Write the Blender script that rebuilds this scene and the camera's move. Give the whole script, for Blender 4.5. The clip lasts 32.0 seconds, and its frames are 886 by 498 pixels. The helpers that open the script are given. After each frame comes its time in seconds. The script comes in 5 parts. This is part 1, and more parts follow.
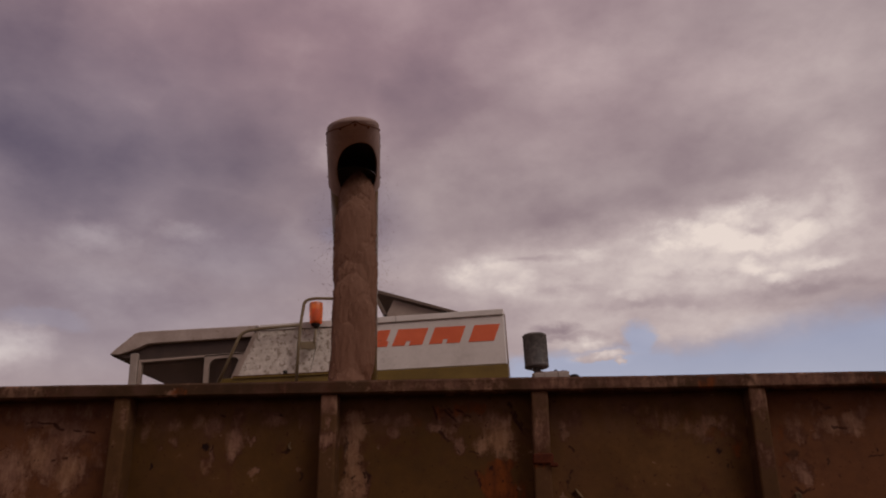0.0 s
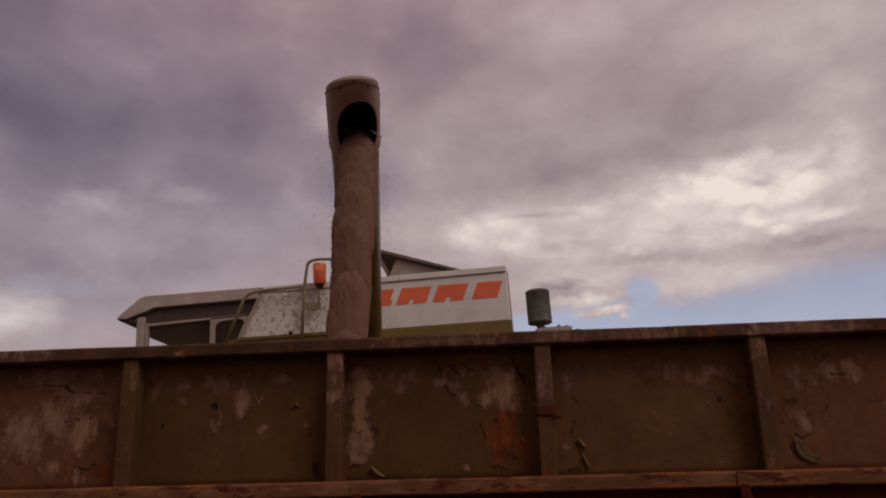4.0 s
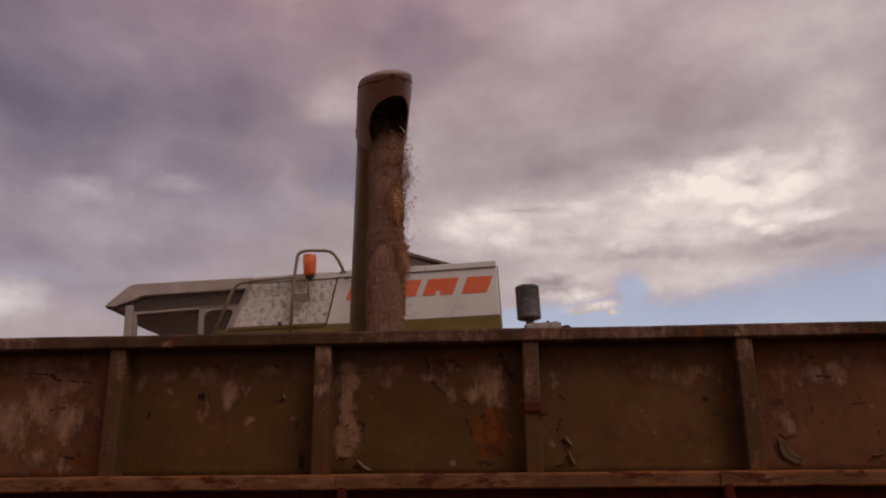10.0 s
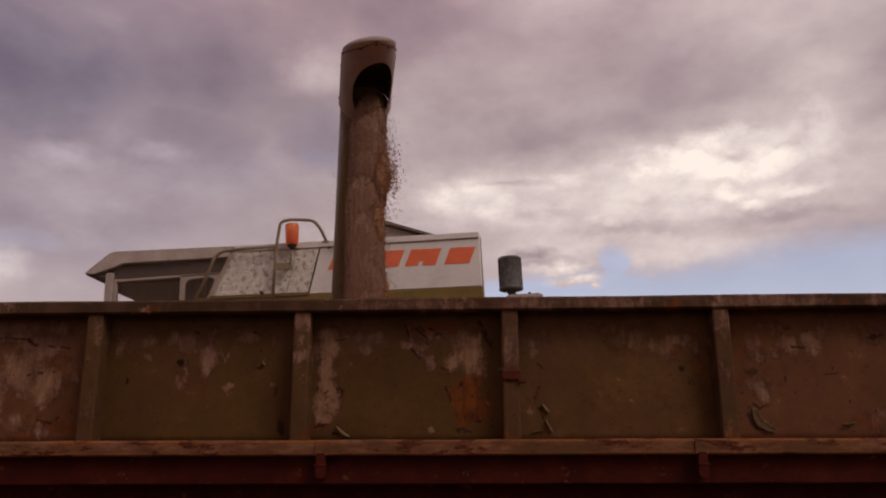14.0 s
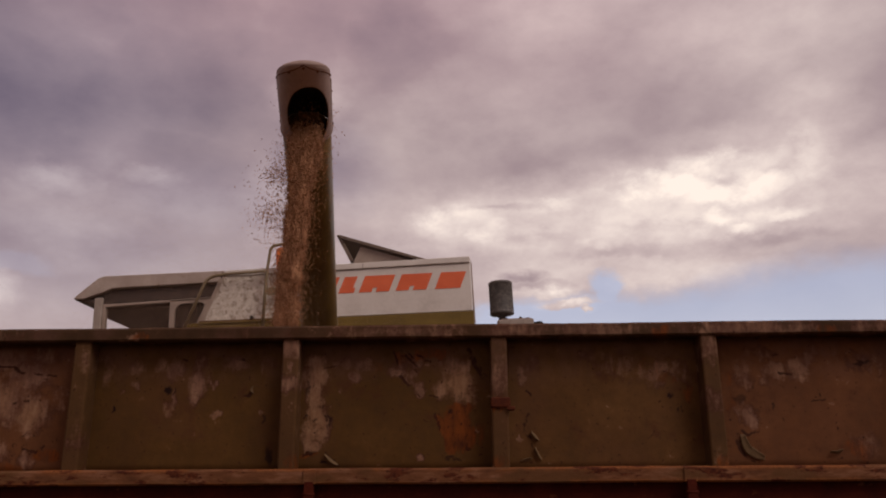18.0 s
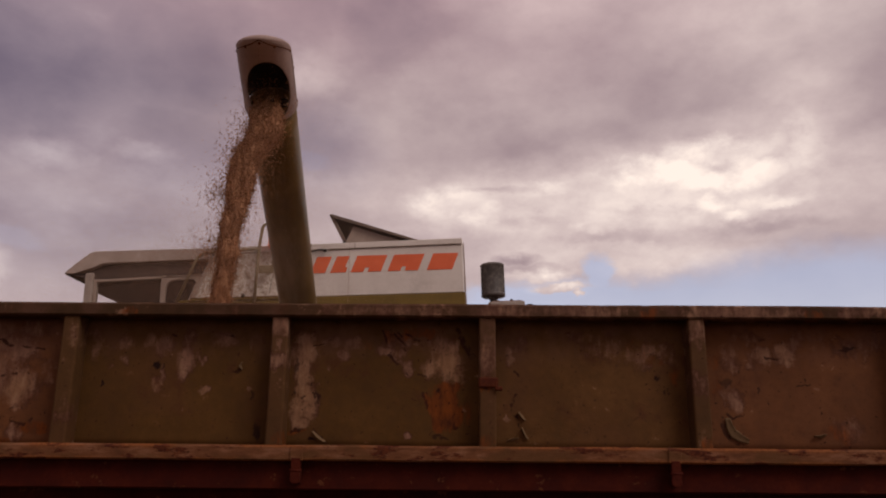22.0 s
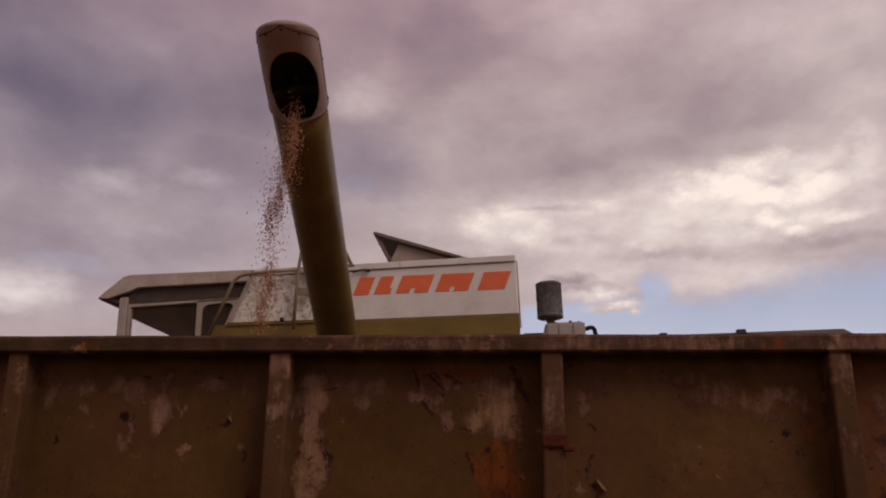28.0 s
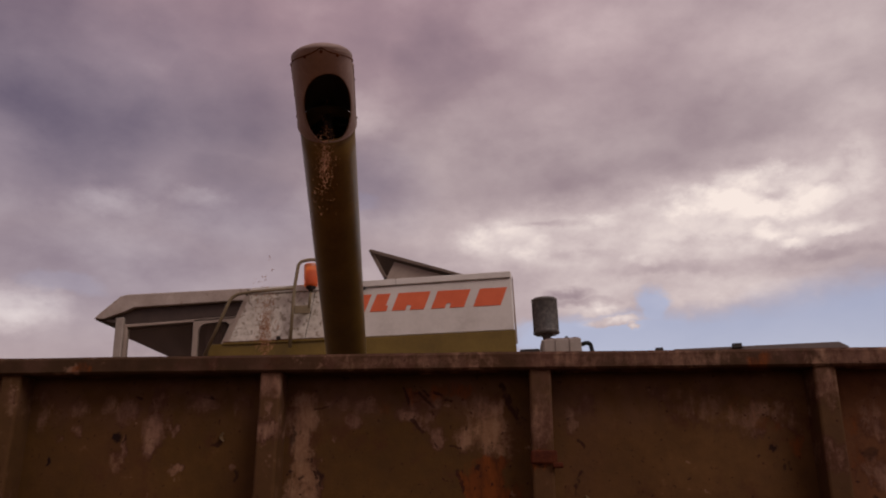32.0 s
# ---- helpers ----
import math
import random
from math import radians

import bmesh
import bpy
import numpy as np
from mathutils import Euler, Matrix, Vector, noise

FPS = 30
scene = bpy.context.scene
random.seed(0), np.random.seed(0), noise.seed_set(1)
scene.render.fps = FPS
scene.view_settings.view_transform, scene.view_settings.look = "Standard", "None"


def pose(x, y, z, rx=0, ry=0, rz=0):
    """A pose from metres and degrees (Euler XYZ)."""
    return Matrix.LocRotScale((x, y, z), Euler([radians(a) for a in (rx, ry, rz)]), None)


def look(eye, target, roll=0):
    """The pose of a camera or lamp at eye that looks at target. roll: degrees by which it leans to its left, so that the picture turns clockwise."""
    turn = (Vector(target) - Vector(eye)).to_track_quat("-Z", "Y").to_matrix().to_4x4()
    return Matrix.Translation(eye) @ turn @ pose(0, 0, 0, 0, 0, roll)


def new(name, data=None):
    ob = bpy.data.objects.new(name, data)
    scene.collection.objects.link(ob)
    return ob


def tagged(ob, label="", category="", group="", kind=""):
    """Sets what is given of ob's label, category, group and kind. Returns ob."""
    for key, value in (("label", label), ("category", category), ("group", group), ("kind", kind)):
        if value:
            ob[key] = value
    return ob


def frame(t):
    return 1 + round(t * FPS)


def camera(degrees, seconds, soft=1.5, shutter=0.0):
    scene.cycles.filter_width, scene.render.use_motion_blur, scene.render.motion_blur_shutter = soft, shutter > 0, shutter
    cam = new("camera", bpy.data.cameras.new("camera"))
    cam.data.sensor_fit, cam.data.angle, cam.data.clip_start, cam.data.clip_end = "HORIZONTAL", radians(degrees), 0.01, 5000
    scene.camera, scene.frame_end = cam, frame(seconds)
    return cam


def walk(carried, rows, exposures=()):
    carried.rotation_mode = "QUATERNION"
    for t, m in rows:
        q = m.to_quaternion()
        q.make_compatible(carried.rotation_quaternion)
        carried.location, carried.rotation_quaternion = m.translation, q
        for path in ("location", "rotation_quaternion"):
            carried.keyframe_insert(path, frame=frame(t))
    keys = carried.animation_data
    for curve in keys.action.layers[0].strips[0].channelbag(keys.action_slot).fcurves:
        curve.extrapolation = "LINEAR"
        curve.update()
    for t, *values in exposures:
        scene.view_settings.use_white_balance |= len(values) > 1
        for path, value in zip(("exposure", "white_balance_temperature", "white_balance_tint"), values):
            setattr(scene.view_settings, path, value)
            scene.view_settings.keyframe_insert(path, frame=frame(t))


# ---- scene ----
cam = camera(58.3, 32.0, soft=2.0, shutter=0.06)
PATH = [
    (0, (0.572, 0.083, 1.154), (0.452, 1.958, 1.842), -0.3),
    (0.5, (0.572, 0.081, 1.157), (0.434, 1.956, 1.838), -0.5),
    (1, (0.575, 0.082, 1.155), (0.424, 1.962, 1.818), 0.0),
    (1.5, (0.581, 0.077, 1.15), (0.428, 1.964, 1.794), -0.9),
    (2, (0.573, 0.075, 1.148), (0.424, 1.971, 1.769), -0.6),
    (2.5, (0.567, 0.091, 1.146), (0.415, 1.989, 1.756), -0.9),
    (3, (0.573, 0.079, 1.143), (0.468, 1.985, 1.738), -1.4),
    (3.5, (0.572, 0.074, 1.142), (0.451, 1.981, 1.735), -1.3),
    (5.5, (0.612, 0.043, 1.149), (0.475, 1.953, 1.726), -1.5),
    (6, (0.618, 0.034, 1.157), (0.483, 1.94, 1.747), -0.7),
    (6.5, (0.619, 0.027, 1.15), (0.486, 1.928, 1.758), -0.7),
    (7, (0.619, 0.036, 1.156), (0.504, 1.94, 1.757), -1.6),
    (7.5, (0.611, 0.041, 1.158), (0.456, 1.942, 1.758), -1.5),
    (8, (0.611, 0.042, 1.16), (0.48, 1.942, 1.77), -0.7),
    (8.5, (0.602, 0.047, 1.153), (0.495, 1.953, 1.75), -0.2),
    (9, (0.603, 0.057, 1.152), (0.491, 1.97, 1.724), 0.0),
    (9.5, (0.59, 0.065, 1.154), (0.507, 1.977, 1.733), 0.3),
    (10, (0.579, 0.067, 1.15), (0.472, 1.98, 1.723), -0.5),
    (10.5, (0.583, 0.067, 1.147), (0.496, 1.987, 1.703), -1.0),
    (11, (0.588, 0.078, 1.151), (0.525, 1.997, 1.711), -1.4),
    (11.5, (0.588, 0.085, 1.146), (0.537, 2.008, 1.696), -1.1),
    (12, (0.587, 0.076, 1.15), (0.534, 1.996, 1.709), -1.7),
    (12.5, (0.58, 0.068, 1.147), (0.511, 1.984, 1.718), -1.1),
    (13, (0.58, 0.079, 1.141), (0.501, 2.006, 1.672), -1.4),
    (13.5, (0.583, 0.081, 1.139), (0.519, 2.012, 1.657), -1.5),
    (14, (0.591, 0.074, 1.139), (0.523, 2.008, 1.643), -0.2),
    (14.5, (0.592, 0.079, 1.143), (0.52, 2.014, 1.645), 0.2),
    (15, (0.596, 0.077, 1.148), (0.541, 2.003, 1.684), -0.5),
    (15.5, (0.585, 0.078, 1.146), (0.548, 2.001, 1.693), 0.2),
    (17.5, (0.6, 0.06, 1.149), (0.555, 1.985, 1.69), -0.5),
    (18, (0.601, 0.061, 1.149), (0.555, 1.98, 1.71), -0.4),
    (18.5, (0.6, 0.061, 1.145), (0.572, 1.985, 1.689), -0.3),
    (19, (0.6, 0.057, 1.149), (0.575, 1.978, 1.703), -0.4),
    (19.5, (0.595, 0.055, 1.149), (0.551, 1.975, 1.705), 0.1),
    (20, (0.601, 0.057, 1.144), (0.576, 1.982, 1.686), 0.1),
    (20.5, (0.61, 0.058, 1.143), (0.608, 1.983, 1.686), -0.0),
    (21, (0.609, 0.058, 1.142), (0.578, 1.989, 1.66), 0.6),
    (21.5, (0.618, 0.059, 1.147), (0.571, 1.988, 1.672), -0.1),
    (22, (0.61, 0.062, 1.142), (0.581, 1.994, 1.659), 0.5),
    (22.5, (0.605, 0.074, 1.14), (0.613, 2.013, 1.631), -0.7),
    (23, (0.591, 0.123, 1.153), (0.585, 2.064, 1.638), -1.5),
    (23.2, (0.605, 0.162, 1.156), (0.576, 2.108, 1.617), -0.6),
    (23.5, (0.621, 0.265, 1.183), (0.575, 2.204, 1.674), 0.2),
    (23.7, (0.632, 0.302, 1.206), (0.586, 2.230, 1.734), 0.4),
    (24, (0.625, 0.391, 1.252), (0.533, 2.337, 1.704), 1.0),
    (24.2, (0.615, 0.438, 1.264), (0.550, 2.385, 1.718), 1.2),
    (24.5, (0.58, 0.561, 1.278), (0.546, 2.509, 1.731), -0.3),
    (24.7, (0.598, 0.612, 1.281), (0.486, 2.555, 1.743), -0.4),
    (25, (0.634, 0.72, 1.282), (0.536, 2.663, 1.746), -0.7),
    (25.2, (0.654, 0.768, 1.291), (0.522, 2.711, 1.747), 0.7),
    (25.5, (0.643, 0.791, 1.296), (0.475, 2.736, 1.73), 0.6),
    (27.5, (0.603, 0.752, 1.307), (0.429, 2.657, 1.89), 1.6),
    (28, (0.613, 0.754, 1.305), (0.452, 2.666, 1.87), 0.7),
    (28.5, (0.623, 0.759, 1.303), (0.477, 2.677, 1.852), 0.4),
    (29, (0.628, 0.748, 1.307), (0.473, 2.66, 1.874), 0.8),
    (29.5, (0.64, 0.734, 1.31), (0.49, 2.639, 1.897), 0.6),
    (30, (0.634, 0.731, 1.305), (0.468, 2.63, 1.911), 0.6),
    (30.5, (0.63, 0.735, 1.304), (0.428, 2.633, 1.902), 0.2),
    (31, (0.633, 0.728, 1.302), (0.444, 2.626, 1.902), 0.3),
    (31.5, (0.639, 0.723, 1.303), (0.458, 2.619, 1.913), 0.3),
    (32, (0.642, 0.729, 1.305), (0.487, 2.629, 1.909), 0.1),
]
walk(cam, [(t, look(eye, target, roll)) for t, eye, target, roll in PATH],
     [(0, 0.0, 6540, 14), (1, 0.02, 6540, 14.5), (3, 0.07, 6480, 12.5), (6, 0.16, 6370, 10.5), (10, 0.21, 6440, 11), (14, 0.36, 6560, 12.5), (19, 0.40, 6700, 12.5), (22, 0.41, 6720, 14),
      (23, 0.39, 6660, 13.5), (24, 0.51, 6680, 13), (25, 0.48, 6680, 12), (28, 0.32, 6560, 12.5), (29, 0.32, 6430, 10.5), (30, 0.31, 6420, 11), (31, 0.34, 6500, 13.5), (32, 0.24, 6460, 14)])

# ---- world, sun, exposure ----
def nodes_of(tree_owner):
    tree_owner.use_nodes = True
    nt = tree_owner.node_tree
    nt.nodes.clear()
    return nt


def fbm(nt, vec, scale, detail=5.0, rough=0.55, distortion=0.0):
    n = nt.nodes.new("ShaderNodeTexNoise")
    n.inputs["Scale"].default_value, n.inputs["Detail"].default_value = scale, detail
    n.inputs["Roughness"].default_value, n.inputs["Distortion"].default_value = rough, distortion
    nt.links.new(vec, n.inputs["Vector"])
    return n.outputs["Fac"]


def math_node(nt, op, a, b=None):
    n = nt.nodes.new("ShaderNodeMath")
    n.operation = op
    for i, v in enumerate((a, b)):
        if v is None:
            continue
        if isinstance(v, (int, float)):
            n.inputs[i].default_value = v
        else:
            nt.links.new(v, n.inputs[i])
    return n.outputs[0]


def vec_node(nt, op, a, b):
    n = nt.nodes.new("ShaderNodeVectorMath")
    n.operation = op
    for i, v in enumerate((a, b)):
        if isinstance(v, tuple):
            n.inputs[i].default_value = v
        else:
            nt.links.new(v, n.inputs[i])
    return n.outputs["Value"] if op in ("LENGTH", "DISTANCE", "DOT_PRODUCT") else n.outputs["Vector"]


def ramp(nt, fac, stops, mode="EASE"):
    n = nt.nodes.new("ShaderNodeValToRGB")
    n.color_ramp.interpolation = mode
    els = n.color_ramp.elements
    while len(els) < len(stops):
        els.new(0.5)
    for e, (p, c) in zip(els, stops):
        e.position, e.color = p, (*c, 1.0)
    nt.links.new(fac, n.inputs["Fac"])
    return n.outputs["Color"]


def smooth(nt, value, lo, hi):
    n = nt.nodes.new("ShaderNodeMapRange")
    n.interpolation_type = "SMOOTHSTEP"
    n.inputs["From Min"].default_value, n.inputs["From Max"].default_value = lo, hi
    nt.links.new(value, n.inputs["Value"])
    return n.outputs["Result"]


def mixed(nt, fac, a, b):
    n = nt.nodes.new("ShaderNodeMix")
    n.data_type = "RGBA"
    for slot, v in ((0, fac), (6, a), (7, b)):
        if isinstance(v, (int, float)):
            n.inputs[slot].default_value = v
        elif isinstance(v, tuple):
            n.inputs[slot].default_value = (*v, 1.0)
        else:
            nt.links.new(v, n.inputs[slot])
    return n.outputs[2]


def spots(nt, vec, places, soft=0.55):
    """The strongest of several soft-edged spots, each a centre and three radii."""
    best = None
    for centre, radii, gain in places:
        off = vec_node(nt, "SUBTRACT", vec, centre)
        off = vec_node(nt, "MULTIPLY", off, tuple(1 / r for r in radii))
        n = nt.nodes.new("ShaderNodeVectorMath")
        n.operation = "LENGTH"
        nt.links.new(off, n.inputs[0])
        s = math_node(nt, "MULTIPLY", smooth(nt, n.outputs["Value"], 1.0 + soft, 1.0 - soft), gain)
        best = s if best is None else math_node(nt, "MAXIMUM", best, s)
    return best


def heading(az, el):
    a, e = radians(az), radians(el)
    return (math.sin(a) * math.cos(e), math.cos(a) * math.cos(e), math.sin(e))


SUN_AZ, SUN_EL = 130.0, 44.0

world = bpy.data.worlds.new("overcast_sky")
scene.world = world
nt = nodes_of(world)
way = nt.nodes.new("ShaderNodeTexCoord").outputs["Generated"]
stretch = vec_node(nt, "MULTIPLY", way, (1.0, 1.0, 1.6))
warp = nt.nodes.new("ShaderNodeTexNoise")
warp.inputs["Scale"].default_value, warp.inputs["Detail"].default_value = 9.0, 7.0
warp.inputs["Roughness"].default_value = 0.6
nt.links.new(stretch, warp.inputs["Vector"])
shift = vec_node(nt, "MULTIPLY", vec_node(nt, "SUBTRACT", warp.outputs["Color"], (0.5, 0.5, 0.5)), (0.052, 0.052, 0.030))
bent = vec_node(nt, "ADD", way, shift)
crumple = nt.nodes.new("ShaderNodeTexNoise")
crumple.inputs["Scale"].default_value, crumple.inputs["Detail"].default_value, crumple.inputs["Roughness"].default_value = 30.0, 8.0, 0.62
nt.links.new(stretch, crumple.inputs["Vector"])
bent = vec_node(nt, "ADD", bent, vec_node(nt, "MULTIPLY", vec_node(nt, "SUBTRACT", crumple.outputs["Color"], (0.5, 0.5, 0.5)), (0.034, 0.034, 0.024)))


# clouds by heading, height, half width, half height and weight: a bright bank, thin veils, darker bellies, the clear gap, and drifts of tint
BANK = [(-1.1, 18.5, 0.033, 0.014, 0.36), (2.4, 17.4, 0.021, 0.008, 0.26), (15.6, 19.9, 0.057, 0.013, 0.46), (19.7, 21.0, 0.046, 0.012, 0.46), (20.7, 20.1, 0.018, 0.010, 0.44), (19.7, 19.3, 0.052, 0.011, 0.50),
    (14.0, 19.6, 0.030, 0.009, 0.36), (18.5, 17.4, 0.020, 0.007, 0.34), (20.2, 16.6, 0.016, 0.006, 0.34), (22.9, 17.3, 0.032, 0.006, 0.30), (10.2, 16.5, 0.025, 0.008, 0.22), (7.1, 19.1, 0.024, 0.006, 0.22),
    (8.0, 12.2, 0.028, 0.006, 0.50), (6.7, 13.2, 0.031, 0.008, 0.40), (9.1, 11.7, 0.012, 0.004, 0.44), (25.1, 20.7, 0.021, 0.031, 0.24)]
VEIL = [(16.9, 18.2, 0.179, 0.050, 0.38), (3.7, 18.0, 0.148, 0.039, 0.30), (15.7, 13.9, 0.113, 0.024, 0.28), (7.7, 15.0, 0.104, 0.031, 0.22), (23.1, 18.8, 0.063, 0.063, 0.22), (25.9, 23.0, 0.043, 0.062, 0.14),
    (20.1, 22.6, 0.084, 0.014, 0.12), (23.0, 29.4, 0.106, 0.050, 0.12), (8.1, 32.6, 0.087, 0.037, 0.09), (-28.9, 19.3, 0.036, 0.013, 0.16), (-27.2, 16.9, 0.080, 0.027, 0.10), (-33.7, 11.6, 0.038, 0.019, 0.34),
    (-36.3, 22.1, 0.037, 0.031, 0.08), (-12.0, 26.7, 0.038, 0.020, 0.17), (-22.8, 20.3, 0.024, 0.008, 0.12), (-2.7, 15.4, 0.114, 0.043, 0.10), (-23.9, 14.5, 0.101, 0.020, 0.05), (1.9, 25.3, 0.140, 0.049, 0.06)]
SHADE = [(19.5, 20.1, 0.022, 0.005, 0.11), (15.7, 17.2, 0.053, 0.006, 0.12), (11.3, 15.5, 0.075, 0.006, 0.10), (5.8, 16.9, 0.035, 0.006, 0.12), (3.8, 19.1, 0.056, 0.004, 0.12), (4.6, 14.1, 0.024, 0.007, 0.30),
    (5.2, 13.6, 0.036, 0.005, 0.24), (21.6, 15.6, 0.070, 0.006, 0.10), (7.3, 21.6, 0.139, 0.028, 0.03), (-21.1, 21.8, 0.089, 0.041, 0.17), (-11.8, 22.1, 0.056, 0.035, 0.12), (-33.2, 25.0, 0.146, 0.076, 0.30),
    (-21.2, 26.9, 0.129, 0.075, 0.19), (-36.3, 29.7, 0.159, 0.074, 0.27), (-23.1, 32.4, 0.126, 0.066, 0.15), (-31.0, 15.3, 0.155, 0.045, 0.07), (-5.7, 30.6, 0.049, 0.062, 0.12), (-13.1, 31.5, 0.062, 0.075, 0.10)]
CLEARING = [(25.6, 9.5, 0.201, 0.072, 1.00), (17.0, 9.5, 0.216, 0.050, 1.00), (10.6, 12.9, 0.018, 0.022, 1.00), (9.3, 10.7, 0.103, 0.033, 1.00), (4.6, 11.1, 0.077, 0.025, 1.00), (14.3, 4.4, 0.457, 0.098, 1.00),
    (-31.1, 13.6, 0.045, 0.012, 0.15), (-11.3, 20.9, 0.028, 0.010, 0.16)]
COOL = [(-33.7, 23.4, 0.228, 0.120, 1.00), (-29.6, 15.1, 0.209, 0.072, 0.75), (-20.9, 19.5, 0.117, 0.055, 0.80), (-10.9, 21.8, 0.064, 0.042, 0.70)]
ROSY = [(-16.3, 36.8, 0.371, 0.113, 0.90), (4.4, 31.8, 0.225, 0.075, 0.40)]


def clouds(rows, soft):
    return spots(nt, bent, [(heading(az, el), (w, w, h), g) for az, el, w, h, g in rows], soft)


bank, veil, shade = clouds(BANK, 0.92), clouds(VEIL, 0.90), clouds(SHADE, 0.80)
puffs = smooth(nt, fbm(nt, stretch, 15.0, 8.0, 0.58), 0.40, 0.62)
heap = math_node(nt, "MULTIPLY", bank, math_node(nt, "ADD", 0.45, math_node(nt, "MULTIPLY", puffs, 0.88)))
billow = math_node(nt, "MULTIPLY", math_node(nt, "SUBTRACT", fbm(nt, stretch, 3.0, 6.0, 0.50), 0.5), 0.34)
curd = math_node(nt, "MULTIPLY", math_node(nt, "SUBTRACT", fbm(nt, stretch, 8.0, 7.0, 0.55), 0.5), 0.34)
level = math_node(nt, "ADD", math_node(nt, "ADD", 0.375, billow), curd)
level = math_node(nt, "SUBTRACT", math_node(nt, "ADD", level, math_node(nt, "ADD", math_node(nt, "MULTIPLY", heap, 0.80), veil)), shade)
mottle = math_node(nt, "MULTIPLY", math_node(nt, "SUBTRACT", fbm(nt, stretch, 21.0, 8.0, 0.60), 0.5), math_node(nt, "ADD", 0.04, math_node(nt, "MULTIPLY", veil, 1.5)))
level = math_node(nt, "ADD", level, mottle)
cloud = ramp(nt, level, [(0.0, (0.120, 0.092, 0.122)), (0.30, (0.274, 0.210, 0.224)), (0.52, (0.440, 0.360, 0.355)),
                         (0.74, (0.605, 0.522, 0.490)), (1.0, (0.780, 0.685, 0.615))], "LINEAR")


def tinted(colour, amount, tone):
    n = nt.nodes.new("ShaderNodeMix")
    n.data_type, n.blend_type = "RGBA", "MULTIPLY"
    nt.links.new(amount, n.inputs[0])
    nt.links.new(colour, n.inputs[6])
    n.inputs[7].default_value = (*tone, 1.0)
    return n.outputs[2]


cloud = tinted(cloud, clouds(COOL, 0.9), (0.86, 0.92, 1.02))
cloud = tinted(cloud, clouds(ROSY, 0.9), (1.09, 0.965, 1.01))
gap = clouds(CLEARING, 0.36)
gap = math_node(nt, "MULTIPLY", gap, math_node(nt, "SUBTRACT", 1.0, smooth(nt, math_node(nt, "MAXIMUM", bank, shade), 0.12, 0.32)))
sky = nt.nodes.new("ShaderNodeTexSky")
sky.sky_type, sky.sun_disc = "NISHITA", False
sky.sun_elevation, sky.sun_rotation = radians(SUN_EL), radians(SUN_AZ)
sky.air_density, sky.dust_density = 1.0, 0.6
clear = nt.nodes.new("ShaderNodeBackground")
clear.inputs["Strength"].default_value = 0.112
haze = nt.nodes.new("ShaderNodeMix")
haze.data_type, haze.blend_type = "RGBA", "MULTIPLY"
haze.inputs[0].default_value, haze.inputs[7].default_value = 1.0, (1.30, 1.03, 0.98, 1.0)
nt.links.new(sky.outputs["Color"], haze.inputs[6])
nt.links.new(haze.outputs[2], clear.inputs["Color"])
covered = nt.nodes.new("ShaderNodeBackground")
covered.inputs["Strength"].default_value = 1.0
nt.links.new(cloud, covered.inputs["Color"])
both = nt.nodes.new("ShaderNodeMixShader")
nt.links.new(math_node(nt, "MULTIPLY", gap, 0.70), both.inputs[0])
nt.links.new(covered.outputs[0], both.inputs[1])
nt.links.new(clear.outputs[0], both.inputs[2])
out = nt.nodes.new("ShaderNodeOutputWorld")
nt.links.new(both.outputs[0], out.inputs["Surface"])

sun = new("sun", bpy.data.lights.new("sun", "SUN"))
sun.data.energy, sun.data.angle, sun.data.color = 1.15, radians(28), (1.0, 0.93, 0.86)
sun.matrix_world = look((0, 0, 30), tuple(Vector((0, 0, 30)) - Vector(heading(SUN_AZ, SUN_EL))))


# ---- materials ----
def surface(name, stops, scale, rough=0.6, metal=0.0, bump=0.15, fine=None, speck=None, coat=0.0):
    """A worn surface: colours by noise at two scales, roughness that varies, fine relief, and specks of another colour."""
    m = bpy.data.materials.new(name)
    nt = nodes_of(m)
    at = nt.nodes.new("ShaderNodeTexCoord").outputs["Object"]
    coarse, grain = fbm(nt, at, scale, 6.0), fbm(nt, at, fine or scale * 9, 4.0)
    colour = ramp(nt, math_node(nt, "ADD", math_node(nt, "MULTIPLY", coarse, 0.75), math_node(nt, "MULTIPLY", grain, 0.25)), stops, "LINEAR")
    if speck:
        tone, amount, size = speck
        colour = mixed(nt, smooth(nt, fbm(nt, at, size, 5.0, 0.65), amount, amount + 0.07), colour, tone)
    b = nt.nodes.new("ShaderNodeBsdfPrincipled")
    nt.links.new(colour, b.inputs["Base Color"])
    b.inputs["Metallic"].default_value = metal
    b.inputs["Coat Weight"].default_value = coat
    b.inputs["Specular IOR Level"].default_value = 0.12 if rough > 0.7 else 0.4
    nt.links.new(math_node(nt, "ADD", rough - 0.12, math_node(nt, "MULTIPLY", coarse, 0.24)), b.inputs["Roughness"])
    bp = nt.nodes.new("ShaderNodeBump")
    bp.inputs["Strength"].default_value, bp.inputs["Distance"].default_value = bump, 0.004
    nt.links.new(grain, bp.inputs["Height"])
    nt.links.new(bp.outputs["Normal"], b.inputs["Normal"])
    o = nt.nodes.new("ShaderNodeOutputMaterial")
    nt.links.new(b.outputs[0], o.inputs["Surface"])
    return m


